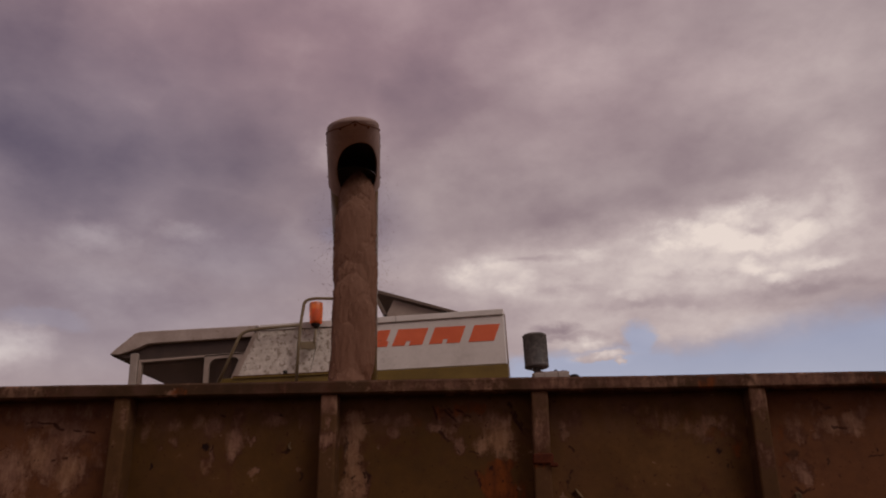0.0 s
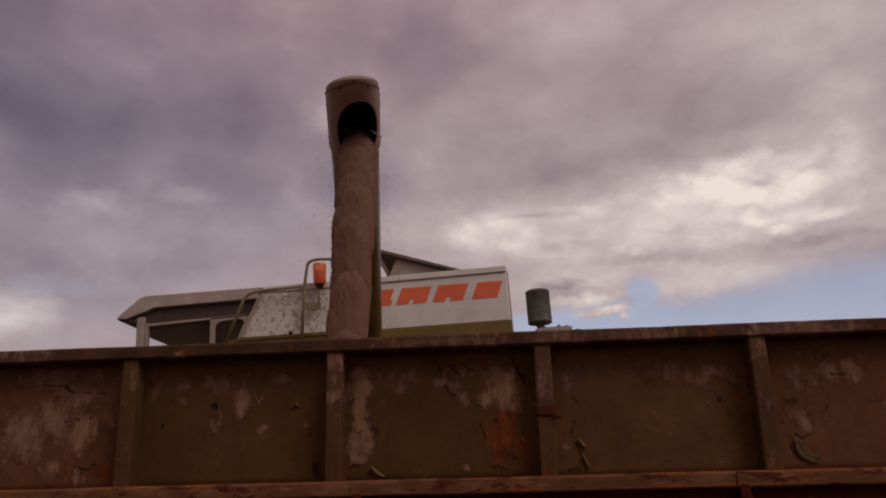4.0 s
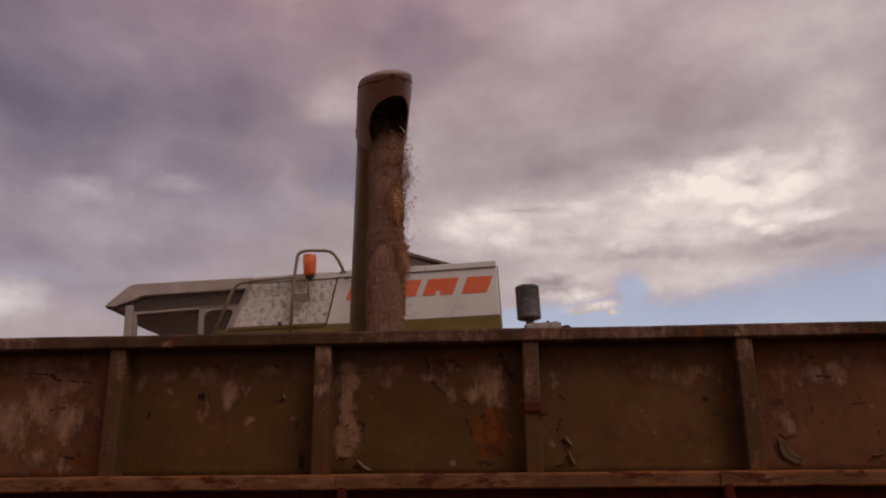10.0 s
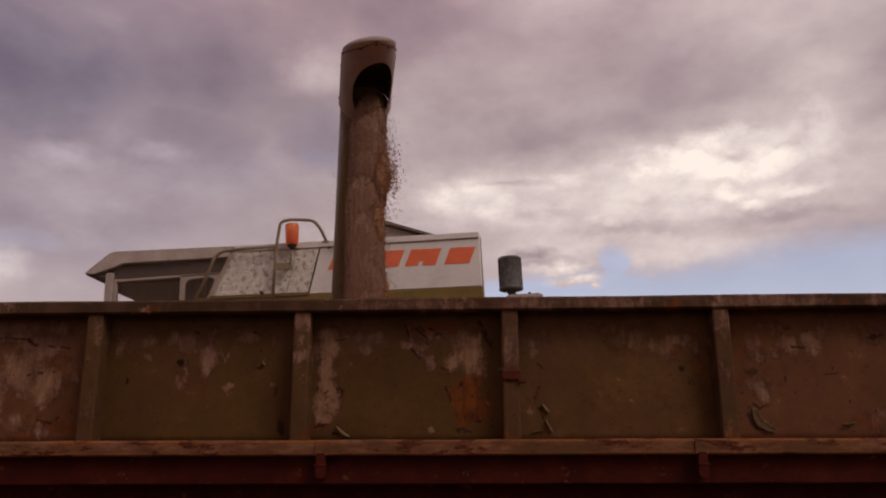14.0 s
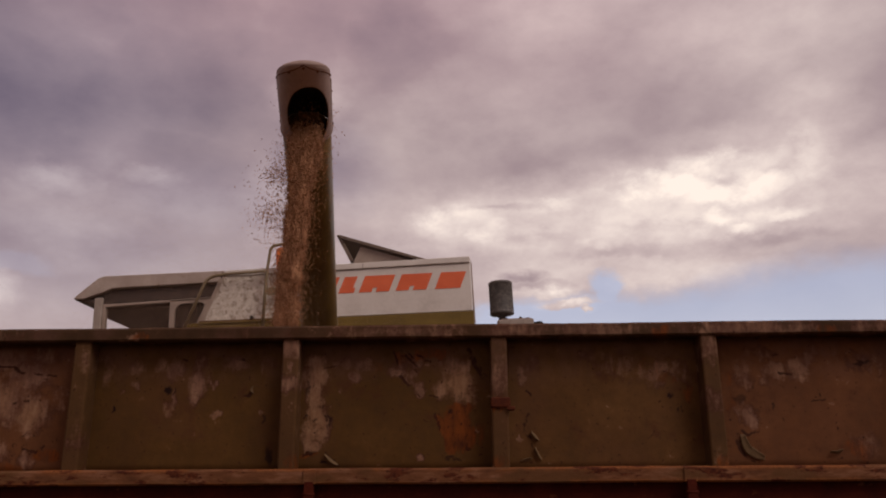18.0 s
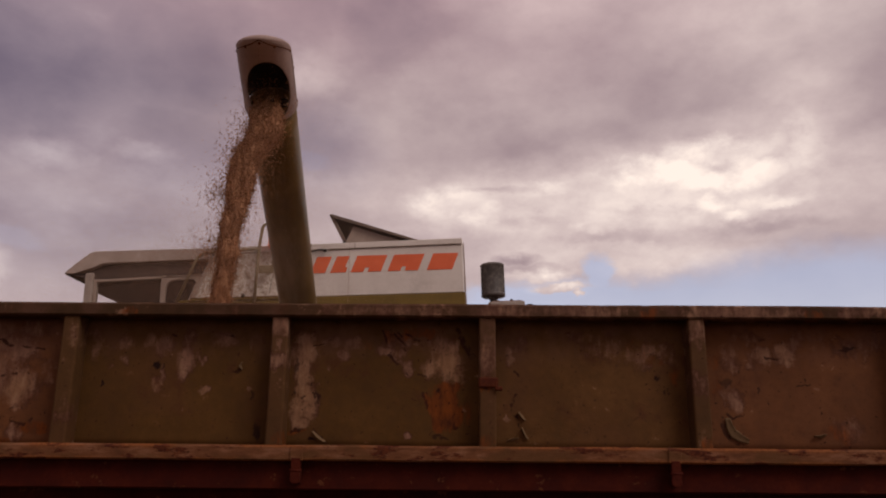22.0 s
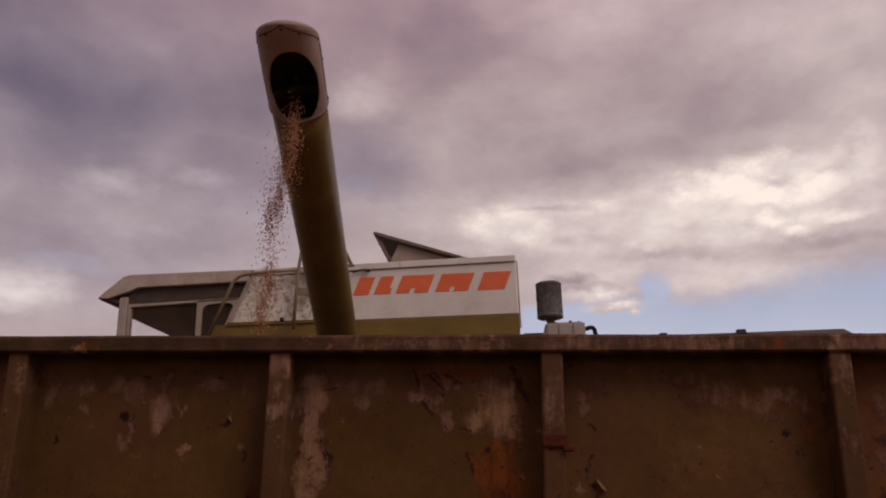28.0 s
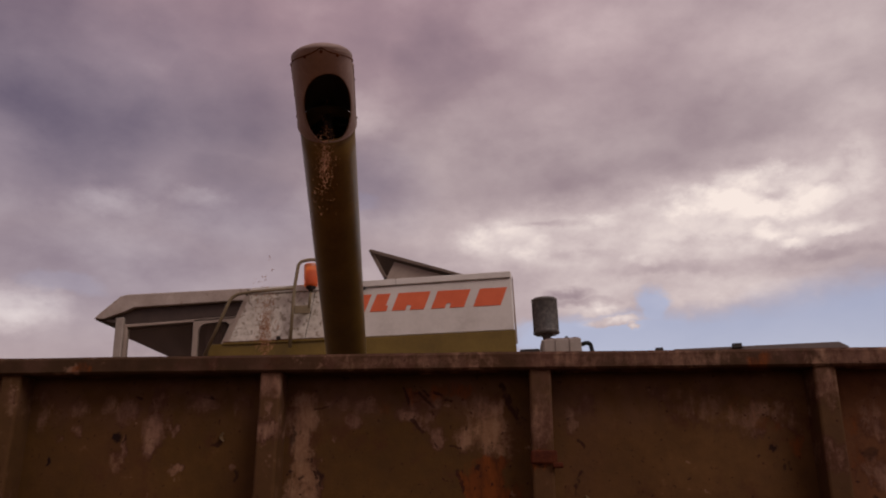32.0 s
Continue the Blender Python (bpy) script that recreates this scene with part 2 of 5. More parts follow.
OLIVE = [(0.30, (0.0505, 0.0221, 0.0056)), (0.5, (0.0728, 0.0323, 0.0075)), (0.72, (0.1040, 0.0467, 0.0122))]
BROWNED = [(0.30, (0.0758, 0.0275, 0.0104)), (0.5, (0.1118, 0.0413, 0.0153)), (0.72, (0.1541, 0.0598, 0.0239))]
DULL = [(0.30, (0.0580, 0.0254, 0.0076)), (0.5, (0.0858, 0.0376, 0.0109)), (0.72, (0.1206, 0.0545, 0.0172))]
STEEL_OLIVE = [(0.30, (0.0470, 0.0208, 0.0071)), (0.5, (0.0697, 0.0319, 0.0109)), (0.72, (0.0976, 0.0462, 0.0171))]
PRIMER, BARE = (0.182, 0.090, 0.058), (0.013, 0.0045, 0.0028)


def scored(nt, vec, lines):
    """Scratches, each from one point of the board to another, by x and z, with a half width."""
    best = None
    for x0, z0, x1, z1, r in lines:
        along = Vector((x1 - x0, 0, z1 - z0))
        off = vec_node(nt, "SUBTRACT", vec, (x0, 0, z0))
        dot = nt.nodes.new("ShaderNodeVectorMath")
        dot.operation = "DOT_PRODUCT"
        nt.links.new(off, dot.inputs[0])
        dot.inputs[1].default_value = along / max(along.length_squared, 1e-9)
        share = math_node(nt, "MINIMUM", math_node(nt, "MAXIMUM", dot.outputs["Value"], 0.0), 1.0)
        foot = nt.nodes.new("ShaderNodeVectorMath")
        foot.operation = "SCALE"
        foot.inputs[0].default_value = along
        nt.links.new(share, foot.inputs["Scale"])
        gap = nt.nodes.new("ShaderNodeVectorMath")
        gap.operation = "DISTANCE"
        nt.links.new(off, gap.inputs[0])
        nt.links.new(foot.outputs[0], gap.inputs[1])
        d = smooth(nt, gap.outputs["Value"], r * 1.35, r * 0.65)
        best = d if best is None else math_node(nt, "MAXIMUM", best, d)
    return best


def peeling(name, bare_spots=(), rust_spots=(), dark_spots=(), scratches=(), cream_spots=(), extra=0.62, stops=None):
    """Old olive paint that has come off in patches, down to a pale primer, with rust and dark scratches."""
    m = bpy.data.materials.new(name)
    nt = nodes_of(m)
    at = nt.nodes.new("ShaderNodeTexCoord").outputs["Object"]
    ragged = nt.nodes.new("ShaderNodeTexNoise")
    ragged.inputs["Scale"].default_value, ragged.inputs["Detail"].default_value = 18.0, 7.0
    ragged.inputs["Roughness"].default_value = 0.66
    nt.links.new(at, ragged.inputs["Vector"])
    jitter = vec_node(nt, "SUBTRACT", ragged.outputs["Color"], (0.5, 0.5, 0.5))
    bent = vec_node(nt, "ADD", at, vec_node(nt, "MULTIPLY", jitter, (0.07, 0.07, 0.07)))
    wide, mid, fine = fbm(nt, at, 4.0, 6.0), fbm(nt, at, 26.0, 6.0, 0.62), fbm(nt, at, 140.0, 3.0)
    drawn = fbm(nt, vec_node(nt, "MULTIPLY", at, (1.0, 1.0, 0.35)), 34.0, 6.0, 0.68)
    colour = ramp(nt, math_node(nt, "ADD", math_node(nt, "MULTIPLY", wide, 0.6), math_node(nt, "MULTIPLY", mid, 0.4)), stops or OLIVE, "LINEAR")
    bloom = smooth(nt, fbm(nt, at, 2.2, 5.0, 0.6), 0.46, 0.66)
    colour = mixed(nt, math_node(nt, "MULTIPLY", bloom, 0.30), colour, (0.088, 0.034, 0.016))
    off = smooth(nt, mid, extra, extra + 0.09)
    off = math_node(nt, "MULTIPLY", off, smooth(nt, wide, 0.50, 0.62))
    if bare_spots:
        lost = math_node(nt, "ADD", spots(nt, bent, bare_spots, 0.75), math_node(nt, "MULTIPLY", math_node(nt, "SUBTRACT", drawn, 0.5), 1.35))
        lost = math_node(nt, "ADD", lost, math_node(nt, "MULTIPLY", math_node(nt, "SUBTRACT", fbm(nt, at, 55.0, 5.0, 0.7), 0.5), 0.9))
        rim = math_node(nt, "MULTIPLY", smooth(nt, lost, 0.20, 0.42), smooth(nt, fbm(nt, at, 12.0, 4.0), 0.40, 0.62))
        colour = mixed(nt, math_node(nt, "MULTIPLY", rim, 0.75), colour, (0.052, 0.016, 0.008))
        off = math_node(nt, "MAXIMUM", off, smooth(nt, lost, 0.30, 1.05))
    pale = ramp(nt, math_node(nt, "ADD", math_node(nt, "MULTIPLY", mid, 0.5), math_node(nt, "MULTIPLY", drawn, 0.5)),
                [(0.30, (0.090, 0.040, 0.022)), (0.50, PRIMER), (0.70, (0.30, 0.170, 0.106))], "LINEAR")
    if cream_spots:
        creamy = ramp(nt, math_node(nt, "ADD", math_node(nt, "MULTIPLY", mid, 0.6), math_node(nt, "MULTIPLY", drawn, 0.4)),
                      [(0.30, (0.120, 0.052, 0.023)), (0.50, (0.225, 0.115, 0.060)), (0.70, (0.31, 0.178, 0.104))], "LINEAR")
        pale = mixed(nt, spots(nt, bent, cream_spots, 0.9), pale, creamy)
    colour = mixed(nt, math_node(nt, "MULTIPLY", off, 0.92), colour, pale)
    rise = nt.nodes.new("ShaderNodeSeparateXYZ")
    nt.links.new(at, rise.inputs[0])
    worn = math_node(nt, "MULTIPLY", smooth(nt, rise.outputs["Z"], 1.44, 1.60), smooth(nt, fbm(nt, at, 7.0, 7.0, 0.65), 0.42, 0.66))
    colour = mixed(nt, math_node(nt, "MULTIPLY", worn, 0.42), colour, (0.125, 0.058, 0.040))
    brown = smooth(nt, fbm(nt, at, 9.0, 7.0, 0.68), 0.56, 0.72)
    colour = mixed(nt, math_node(nt, "MULTIPLY", brown, 0.6), colour, (0.060, 0.017, 0.008))
    if rust_spots:
        eaten = math_node(nt, "ADD", spots(nt, bent, rust_spots, 0.5), math_node(nt, "MULTIPLY", math_node(nt, "SUBTRACT", drawn, 0.5), 1.3))
        colour = mixed(nt, math_node(nt, "MULTIPLY", smooth(nt, eaten, 0.30, 0.85), 0.95), colour, ramp(nt, drawn, [(0.34, (0.040, 0.010, 0.004)), (0.47, (0.096, 0.023, 0.0042)), (0.64, (0.155, 0.038, 0.0056))], "LINEAR"))
    if dark_spots:
        colour = mixed(nt, spots(nt, bent, dark_spots, 0.35), colour, BARE)
    if scratches:
        close = vec_node(nt, "MULTIPLY", vec_node(nt, "ADD", at, vec_node(nt, "MULTIPLY", jitter, (0.040, 0.040, 0.040))), (1.0, 0.0, 1.0))
        cut = math_node(nt, "MULTIPLY", scored(nt, close, scratches), smooth(nt, mid, 0.40, 0.52))
        colour = mixed(nt, math_node(nt, "MULTIPLY", cut, 0.85), colour, (0.022, 0.006, 0.003))
    pits = smooth(nt, fbm(nt, at, 60.0, 3.0, 0.7), 0.64, 0.70)
    colour = mixed(nt, pits, colour, (0.034, 0.009, 0.004))
    b = nt.nodes.new("ShaderNodeBsdfPrincipled")
    nt.links.new(colour, b.inputs["Base Color"])
    nt.links.new(math_node(nt, "ADD", 0.62, math_node(nt, "MULTIPLY", mid, 0.3)), b.inputs["Roughness"])
    b.inputs["Specular IOR Level"].default_value = 0.12
    high = math_node(nt, "SUBTRACT", math_node(nt, "MULTIPLY", mid, 0.5), math_node(nt, "MULTIPLY", off, 0.6))
    bp = nt.nodes.new("ShaderNodeBump")
    bp.inputs["Strength"].default_value, bp.inputs["Distance"].default_value = 0.55, 0.005
    nt.links.new(math_node(nt, "ADD", high, math_node(nt, "MULTIPLY", fine, 0.2)), bp.inputs["Height"])
    nt.links.new(bp.outputs["Normal"], b.inputs["Normal"])
    o = nt.nodes.new("ShaderNodeOutputMaterial")
    nt.links.new(b.outputs[0], o.inputs["Surface"])
    return m


def rusted_sill():
    """Thin brown paint over primer, eaten by rust in long flat spots and along the upper edge."""
    m = bpy.data.materials.new("rusty_sill")
    nt = nodes_of(m)
    at = nt.nodes.new("ShaderNodeTexCoord").outputs["Object"]
    flat = vec_node(nt, "MULTIPLY", at, (0.38, 1.0, 1.3))
    wide, mid, fine = fbm(nt, flat, 7.0, 6.0, 0.6), fbm(nt, flat, 30.0, 6.0, 0.65), fbm(nt, at, 120.0, 4.0)
    colour = ramp(nt, mid, [(0.30, (0.072, 0.025, 0.010)), (0.5, (0.130, 0.049, 0.020)), (0.70, (0.200, 0.088, 0.048))], "LINEAR")
    colour = mixed(nt, math_node(nt, "MULTIPLY", smooth(nt, wide, 0.50, 0.60), 0.75), colour, (0.085, 0.036, 0.012))
    rise = nt.nodes.new("ShaderNodeSeparateXYZ")
    nt.links.new(at, rise.inputs[0])
    edge = math_node(nt, "ADD", smooth(nt, rise.outputs["Z"], 1.172, 1.192), smooth(nt, rise.outputs["Z"], 1.158, 1.142))
    edge = math_node(nt, "MULTIPLY", edge, smooth(nt, fbm(nt, flat, 16.0, 6.0, 0.65), 0.42, 0.58))
    colour = mixed(nt, math_node(nt, "MULTIPLY", edge, 0.8), colour, ramp(nt, fine, [(0.3, (0.115, 0.030, 0.007)), (0.7, (0.235, 0.075, 0.020))], "LINEAR"))
    colour = mixed(nt, smooth(nt, fbm(nt, flat, 22.0, 6.0, 0.70), 0.555, 0.60), colour, ramp(nt, fine, [(0.35, (0.036, 0.0075, 0.003)), (0.65, (0.095, 0.022, 0.007))], "LINEAR"))
    b = nt.nodes.new("ShaderNodeBsdfPrincipled")
    nt.links.new(colour, b.inputs["Base Color"])
    b.inputs["Roughness"].default_value, b.inputs["Specular IOR Level"].default_value = 0.82, 0.15
    bp = nt.nodes.new("ShaderNodeBump")
    bp.inputs["Strength"].default_value, bp.inputs["Distance"].default_value = 0.6, 0.004
    nt.links.new(math_node(nt, "ADD", mid, math_node(nt, "MULTIPLY", fine, 0.4)), bp.inputs["Height"])
    nt.links.new(bp.outputs["Normal"], b.inputs["Normal"])
    o = nt.nodes.new("ShaderNodeOutputMaterial")
    nt.links.new(b.outputs[0], o.inputs["Surface"])
    return m


RAIL_OLIVE = [(0.30, (0.030, 0.0140, 0.0060)), (0.5, (0.045, 0.0215, 0.0092)), (0.72, (0.065, 0.0325, 0.0142))]
# bared primer; the wide right-hand patches also paint in the sky's mauve reflection
RAIL = peeling("rail_paint", [((x, -1.1, 1.675), (w, 0.3, 0.03), g) for x, w, g in ((-1.85, 0.16, 0.5), (-1.02, 0.08, 0.28), (-0.88, 0.05, 0.4), (-0.47, 0.10, 0.62), (-0.25, 0.18, 0.72), (0.10, 0.10, 0.7), (0.40, 0.22, 0.75), (0.95, 0.24, 0.85), (1.45, 0.2, 0.7))],
               [((x, -1.1, 1.665), (w, 0.3, 0.02), 0.6) for x, w in ((-1.28, 0.03), (0.62, 0.04), (1.22, 0.04))], extra=0.50, stops=RAIL_OLIVE)
POST = peeling("post_paint", [((x, -1.1, z), (0.05, 0.3, h), g) for x, z, h, g in ((-0.72, 1.62, 0.04, 0.9), (-0.735, 1.49, 0.03, 0.8), (0.03, 1.52, 0.08, 0.75), (0.79, 1.60, 0.06, 0.7), (0.78, 1.42, 0.05, 0.5), (-1.49, 1.30, 0.06, 0.4))],
               [((x, -1.1, z), (0.04, 0.3, 0.03), 0.6) for x, z in ((0.03, 1.41), (-0.70, 1.21), (0.81, 1.21), (0.03, 1.21))], extra=0.53, stops=STEEL_OLIVE)
SILL = rusted_sill()
BEAM = surface("red_brown_beam", [(0.3, (0.022, 0.0020, 0.0006)), (0.5, (0.040, 0.0038, 0.0010)), (0.7, (0.068, 0.0095, 0.0030))], 8.0, 0.8, bump=0.3,
               speck=((0.09, 0.026, 0.010), 0.62, 22.0))
STRAP = surface("red_rust", [(0.3, (0.034, 0.0065, 0.003)), (0.5, (0.072, 0.016, 0.006)), (0.7, (0.13, 0.040, 0.016))], 26.0, 0.85, bump=0.5)
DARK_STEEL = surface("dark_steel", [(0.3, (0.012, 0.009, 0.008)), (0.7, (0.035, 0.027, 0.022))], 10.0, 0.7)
RUBBER = surface("tyre_rubber", [(0.3, (0.016, 0.015, 0.014)), (0.7, (0.035, 0.032, 0.028))], 12.0, 0.85)
RUSTY = surface("rust", [(0.3, (0.04, 0.011, 0.005)), (0.5, (0.085, 0.024, 0.009)), (0.7, (0.15, 0.048, 0.018))], 30.0, 0.85, bump=0.5)
WHITE = surface("dusty_white_paint", [(0.3, (0.4592, 0.3950, 0.3510)), (0.5, (0.5658, 0.4938, 0.4446)), (0.7, (0.6232, 0.5530, 0.5031))], 2.5, 0.5, bump=0.05,
                speck=((0.45, 0.38, 0.31), 0.66, 9.0))
GALV = surface("blotchy_bare_sheet", [(0.32, (0.400, 0.325, 0.262)), (0.5, (0.530, 0.450, 0.380)), (0.66, (0.660, 0.580, 0.505))], 13.0, 0.45, metal=0.0, bump=0.2,
               speck=((0.27, 0.205, 0.155), 0.525, 15.0))
SEED_GREEN = surface("olive_green_paint", [(0.3, (0.0890, 0.0500, 0.0044)), (0.5, (0.1290, 0.0740, 0.0064)), (0.7, (0.1630, 0.0970, 0.0115))], 3.0, 0.5,
                     speck=((0.20, 0.14, 0.05), 0.66, 8.0))
TUBE_GREEN = surface("olive_tube_paint", [(0.3, (0.0740, 0.0378, 0.0074)), (0.5, (0.1120, 0.0610, 0.0110)), (0.7, (0.1540, 0.0872, 0.0172))], 4.0, 0.42, bump=0.08,
                     speck=((0.12, 0.09, 0.045), 0.66, 12.0))
HOOD_GREY = surface("dusty_spout_paint", [(0.3, (0.182, 0.112, 0.092)), (0.5, (0.243, 0.157, 0.130)), (0.7, (0.31, 0.210, 0.176))], 5.0, 0.65, bump=0.15,
                    speck=((0.22, 0.15, 0.10), 0.60, 16.0))
ROOF_GREY = surface("dusty_roof", [(0.3, (0.2288, 0.1677, 0.1333)), (0.5, (0.2904, 0.2150, 0.1720)), (0.7, (0.3520, 0.2666, 0.2150))], 3.0, 0.6, bump=0.1)
ROOF_PALE = surface("chalky_roof_paint", [(0.3, (0.270, 0.203, 0.170)), (0.5, (0.345, 0.264, 0.222)), (0.7, (0.430, 0.338, 0.288))], 4.0, 0.6, bump=0.12, speck=((0.22, 0.15, 0.115), 0.60, 14.0))
DECK_GREY = surface("dusty_deck", [(0.3, (0.10, 0.070, 0.062)), (0.7, (0.16, 0.118, 0.105))], 4.0, 0.7, bump=0.1)
POST_GREY = surface("dusty_post", [(0.3, (0.24, 0.185, 0.152)), (0.7, (0.36, 0.290, 0.245))], 6.0, 0.6, bump=0.1)
CAB_DARK = surface("dark_cab_brown", [(0.3, (0.034, 0.019, 0.014)), (0.7, (0.066, 0.039, 0.029))], 6.0, 0.7)
RED = surface("orange_red_paint", [(0.3, (0.58, 0.095, 0.030)), (0.7, (0.70, 0.135, 0.048))], 5.0, 0.45, bump=0.05)
PIPE_OLIVE = surface("dusty_olive_tube", [(0.3, (0.14, 0.098, 0.052)), (0.7, (0.22, 0.158, 0.088))], 10.0, 0.55)
FILTER_GREY = surface("filter_mesh", [(0.3, (0.046, 0.037, 0.033)), (0.5, (0.090, 0.074, 0.066)), (0.7, (0.18, 0.15, 0.13))], 22.0, 0.6, bump=0.4)
LID_DARK = surface("lid_sheet", [(0.3, (0.0825, 0.0522, 0.0392)), (0.7, (0.1650, 0.1131, 0.0840))], 5.0, 0.6)
def loose_grain(name, stops, scale, spread):
    """Grain in bulk: each kernel has a tone of its own, over slow changes of the whole mass."""
    m = bpy.data.materials.new(name)
    nt = nodes_of(m)
    at = nt.nodes.new("ShaderNodeTexCoord").outputs["Object"]
    each = nt.nodes.new("ShaderNodeNewGeometry").outputs["Random Per Island"]
    mass, fine = fbm(nt, at, scale, 5.0), fbm(nt, at, 190.0, 3.0)
    tone = math_node(nt, "ADD", math_node(nt, "MULTIPLY", each, spread), math_node(nt, "MULTIPLY", mass, 0.72 - spread))
    colour = ramp(nt, math_node(nt, "ADD", tone, math_node(nt, "MULTIPLY", fine, 0.28)), stops, "LINEAR")
    b = nt.nodes.new("ShaderNodeBsdfPrincipled")
    nt.links.new(colour, b.inputs["Base Color"])
    b.inputs["Roughness"].default_value, b.inputs["Specular IOR Level"].default_value = 0.7, 0.2
    bp = nt.nodes.new("ShaderNodeBump")
    bp.inputs["Strength"].default_value, bp.inputs["Distance"].default_value = 0.6, 0.005
    nt.links.new(fine, bp.inputs["Height"])
    nt.links.new(bp.outputs["Normal"], b.inputs["Normal"])
    nt.links.new(b.outputs[0], nt.nodes.new("ShaderNodeOutputMaterial").inputs["Surface"])
    return m


WHEAT = loose_grain("wheat_grain", [(0.22, (0.160, 0.066, 0.029)), (0.5, (0.300, 0.138, 0.066)), (0.80, (0.460, 0.240, 0.130))], 14.0, 0.45)
DUSTY_WHEAT = loose_grain("dusty_wheat_grain", [(0.22, (0.112, 0.050, 0.028)), (0.5, (0.150, 0.070, 0.041)), (0.80, (0.190, 0.094, 0.058))], 8.0, 0.24)
CHAFF = surface("fine_chaff", [(0.3, (0.26, 0.165, 0.115)), (0.7, (0.36, 0.245, 0.18))], 4.0, 0.9, bump=0.0)
SOIL = surface("stubble_soil", [(0.3, (0.060, 0.036, 0.018)), (0.5, (0.105, 0.066, 0.034)), (0.7, (0.16, 0.105, 0.055))], 0.6, 0.9, bump=0.5, fine=9.0)


def clear_material(name, tint, rough):
    m = bpy.data.materials.new(name)
    nt = nodes_of(m)
    b = nt.nodes.new("ShaderNodeBsdfPrincipled")
    b.inputs["Base Color"].default_value = (*tint, 1)
    b.inputs["Roughness"].default_value, b.inputs["Transmission Weight"].default_value = rough, 0.75
    o = nt.nodes.new("ShaderNodeOutputMaterial")
    nt.links.new(b.outputs[0], o.inputs["Surface"])
    return m


AMBER = clear_material("amber_dome", (1.0, 0.24, 0.045), 0.35)


def filmed_glass(name, dust, cover):
    """A clear pane under an uneven film of dust."""
    m = bpy.data.materials.new(name)
    nt = nodes_of(m)
    at = nt.nodes.new("ShaderNodeTexCoord").outputs["Object"]
    film = math_node(nt, "ADD", cover - 0.06, math_node(nt, "MULTIPLY", fbm(nt, at, 7.0, 6.0, 0.62), 0.12))
    clear, dirt, both = nt.nodes.new("ShaderNodeBsdfTransparent"), nt.nodes.new("ShaderNodeBsdfDiffuse"), nt.nodes.new("ShaderNodeMixShader")
    dirt.inputs["Color"].default_value = (*dust, 1)
    nt.links.new(film, both.inputs[0])
    nt.links.new(clear.outputs[0], both.inputs[1])
    nt.links.new(dirt.outputs[0], both.inputs[2])
    o = nt.nodes.new("ShaderNodeOutputMaterial")
    nt.links.new(both.outputs[0], o.inputs["Surface"])
    return m


DUST_GLASS = filmed_glass("dusty_pane", (0.24, 0.15, 0.112), 0.07)


# ---- mesh helpers ----
def part(name, bm, material, parent, label=""):
    me = bpy.data.meshes.new(name)
    bm.normal_update()
    bm.to_mesh(me)
    bm.free()
    me.materials.append(material)
    ob = new(name, me)
    ob.parent = parent
    if label:
        tagged(ob, label)
    return ob


def thing(name, at, label, category, group=""):
    ob = new(name)
    ob.location = at
    return tagged(ob, label, category, group)


def block(x0, x1, y0, y1, z0, z1, bevel=0.004, bm=None):
    """A box between two corners, its edges rounded."""
    bm = bm or bmesh.new()
    made = bmesh.ops.create_cube(bm, size=1)["verts"]
    bmesh.ops.transform(bm, matrix=Matrix.Translation(((x0 + x1) / 2, (y0 + y1) / 2, (z0 + z1) / 2)) @ Matrix.Diagonal((x1 - x0, y1 - y0, z1 - z0, 1)), verts=made)
    if bevel:
        edges = list({e for v in made for e in v.link_edges})
        bmesh.ops.bevel(bm, geom=edges, offset=bevel, segments=2, affect="EDGES", profile=0.5)
    return bm


def prism(outline, y0, y1, bevel=0.0, bm=None):
    """An outline in x and z, pushed through from y0 to y1."""
    bm = bm or bmesh.new()
    a = [bm.verts.new((x, y0, z)) for x, z in outline]
    b = [bm.verts.new((x, y1, z)) for x, z in outline]
    n = len(outline)
    faces = [bm.faces.new(a), bm.faces.new(b[::-1])] + [bm.faces.new((a[i], b[i], b[(i + 1) % n], a[(i + 1) % n])) for i in range(n)]
    bmesh.ops.recalc_face_normals(bm, faces=faces)
    if bevel:
        bmesh.ops.bevel(bm, geom=list({e for f in faces for e in f.edges}), offset=bevel, segments=2, affect="EDGES", profile=0.5)
    return bm


def rounded(points, radius, steps=6):
    """The points of a bent tube, with its corners rounded."""
    pts = [Vector(p) for p in points]
    path = [pts[0]]
    for a, b, c in zip(pts, pts[1:], pts[2:]):
        d = min(radius, (a - b).length * 0.45, (c - b).length * 0.45)
        p, q = b + (a - b).normalized() * d, b + (c - b).normalized() * d
        path += [p.lerp(b, k / steps).lerp(b.lerp(q, k / steps), k / steps) for k in range(steps + 1)]
    return path + [pts[-1]]


def tube(points, radius, sides=12, bm=None):
    bm = bm or bmesh.new()
    rings, pts = [], [Vector(p) for p in points]
    side = None
    for i, p in enumerate(pts):
        t = (pts[min(i + 1, len(pts) - 1)] - pts[max(i - 1, 0)]).normalized()
        if side is None:
            side = t.orthogonal().normalized()
        side = (side - t * side.dot(t)).normalized()
        up = t.cross(side)
        rings.append([bm.verts.new(p + radius * (math.cos(a) * side + math.sin(a) * up)) for a in (2 * math.pi * k / sides for k in range(sides))])
    for r, s in zip(rings, rings[1:]):
        for k in range(sides):
            bm.faces.new((r[k], r[(k + 1) % sides], s[(k + 1) % sides], s[k])).smooth = True
    bm.faces.new(rings[0][::-1]), bm.faces.new(rings[-1])
    return bm


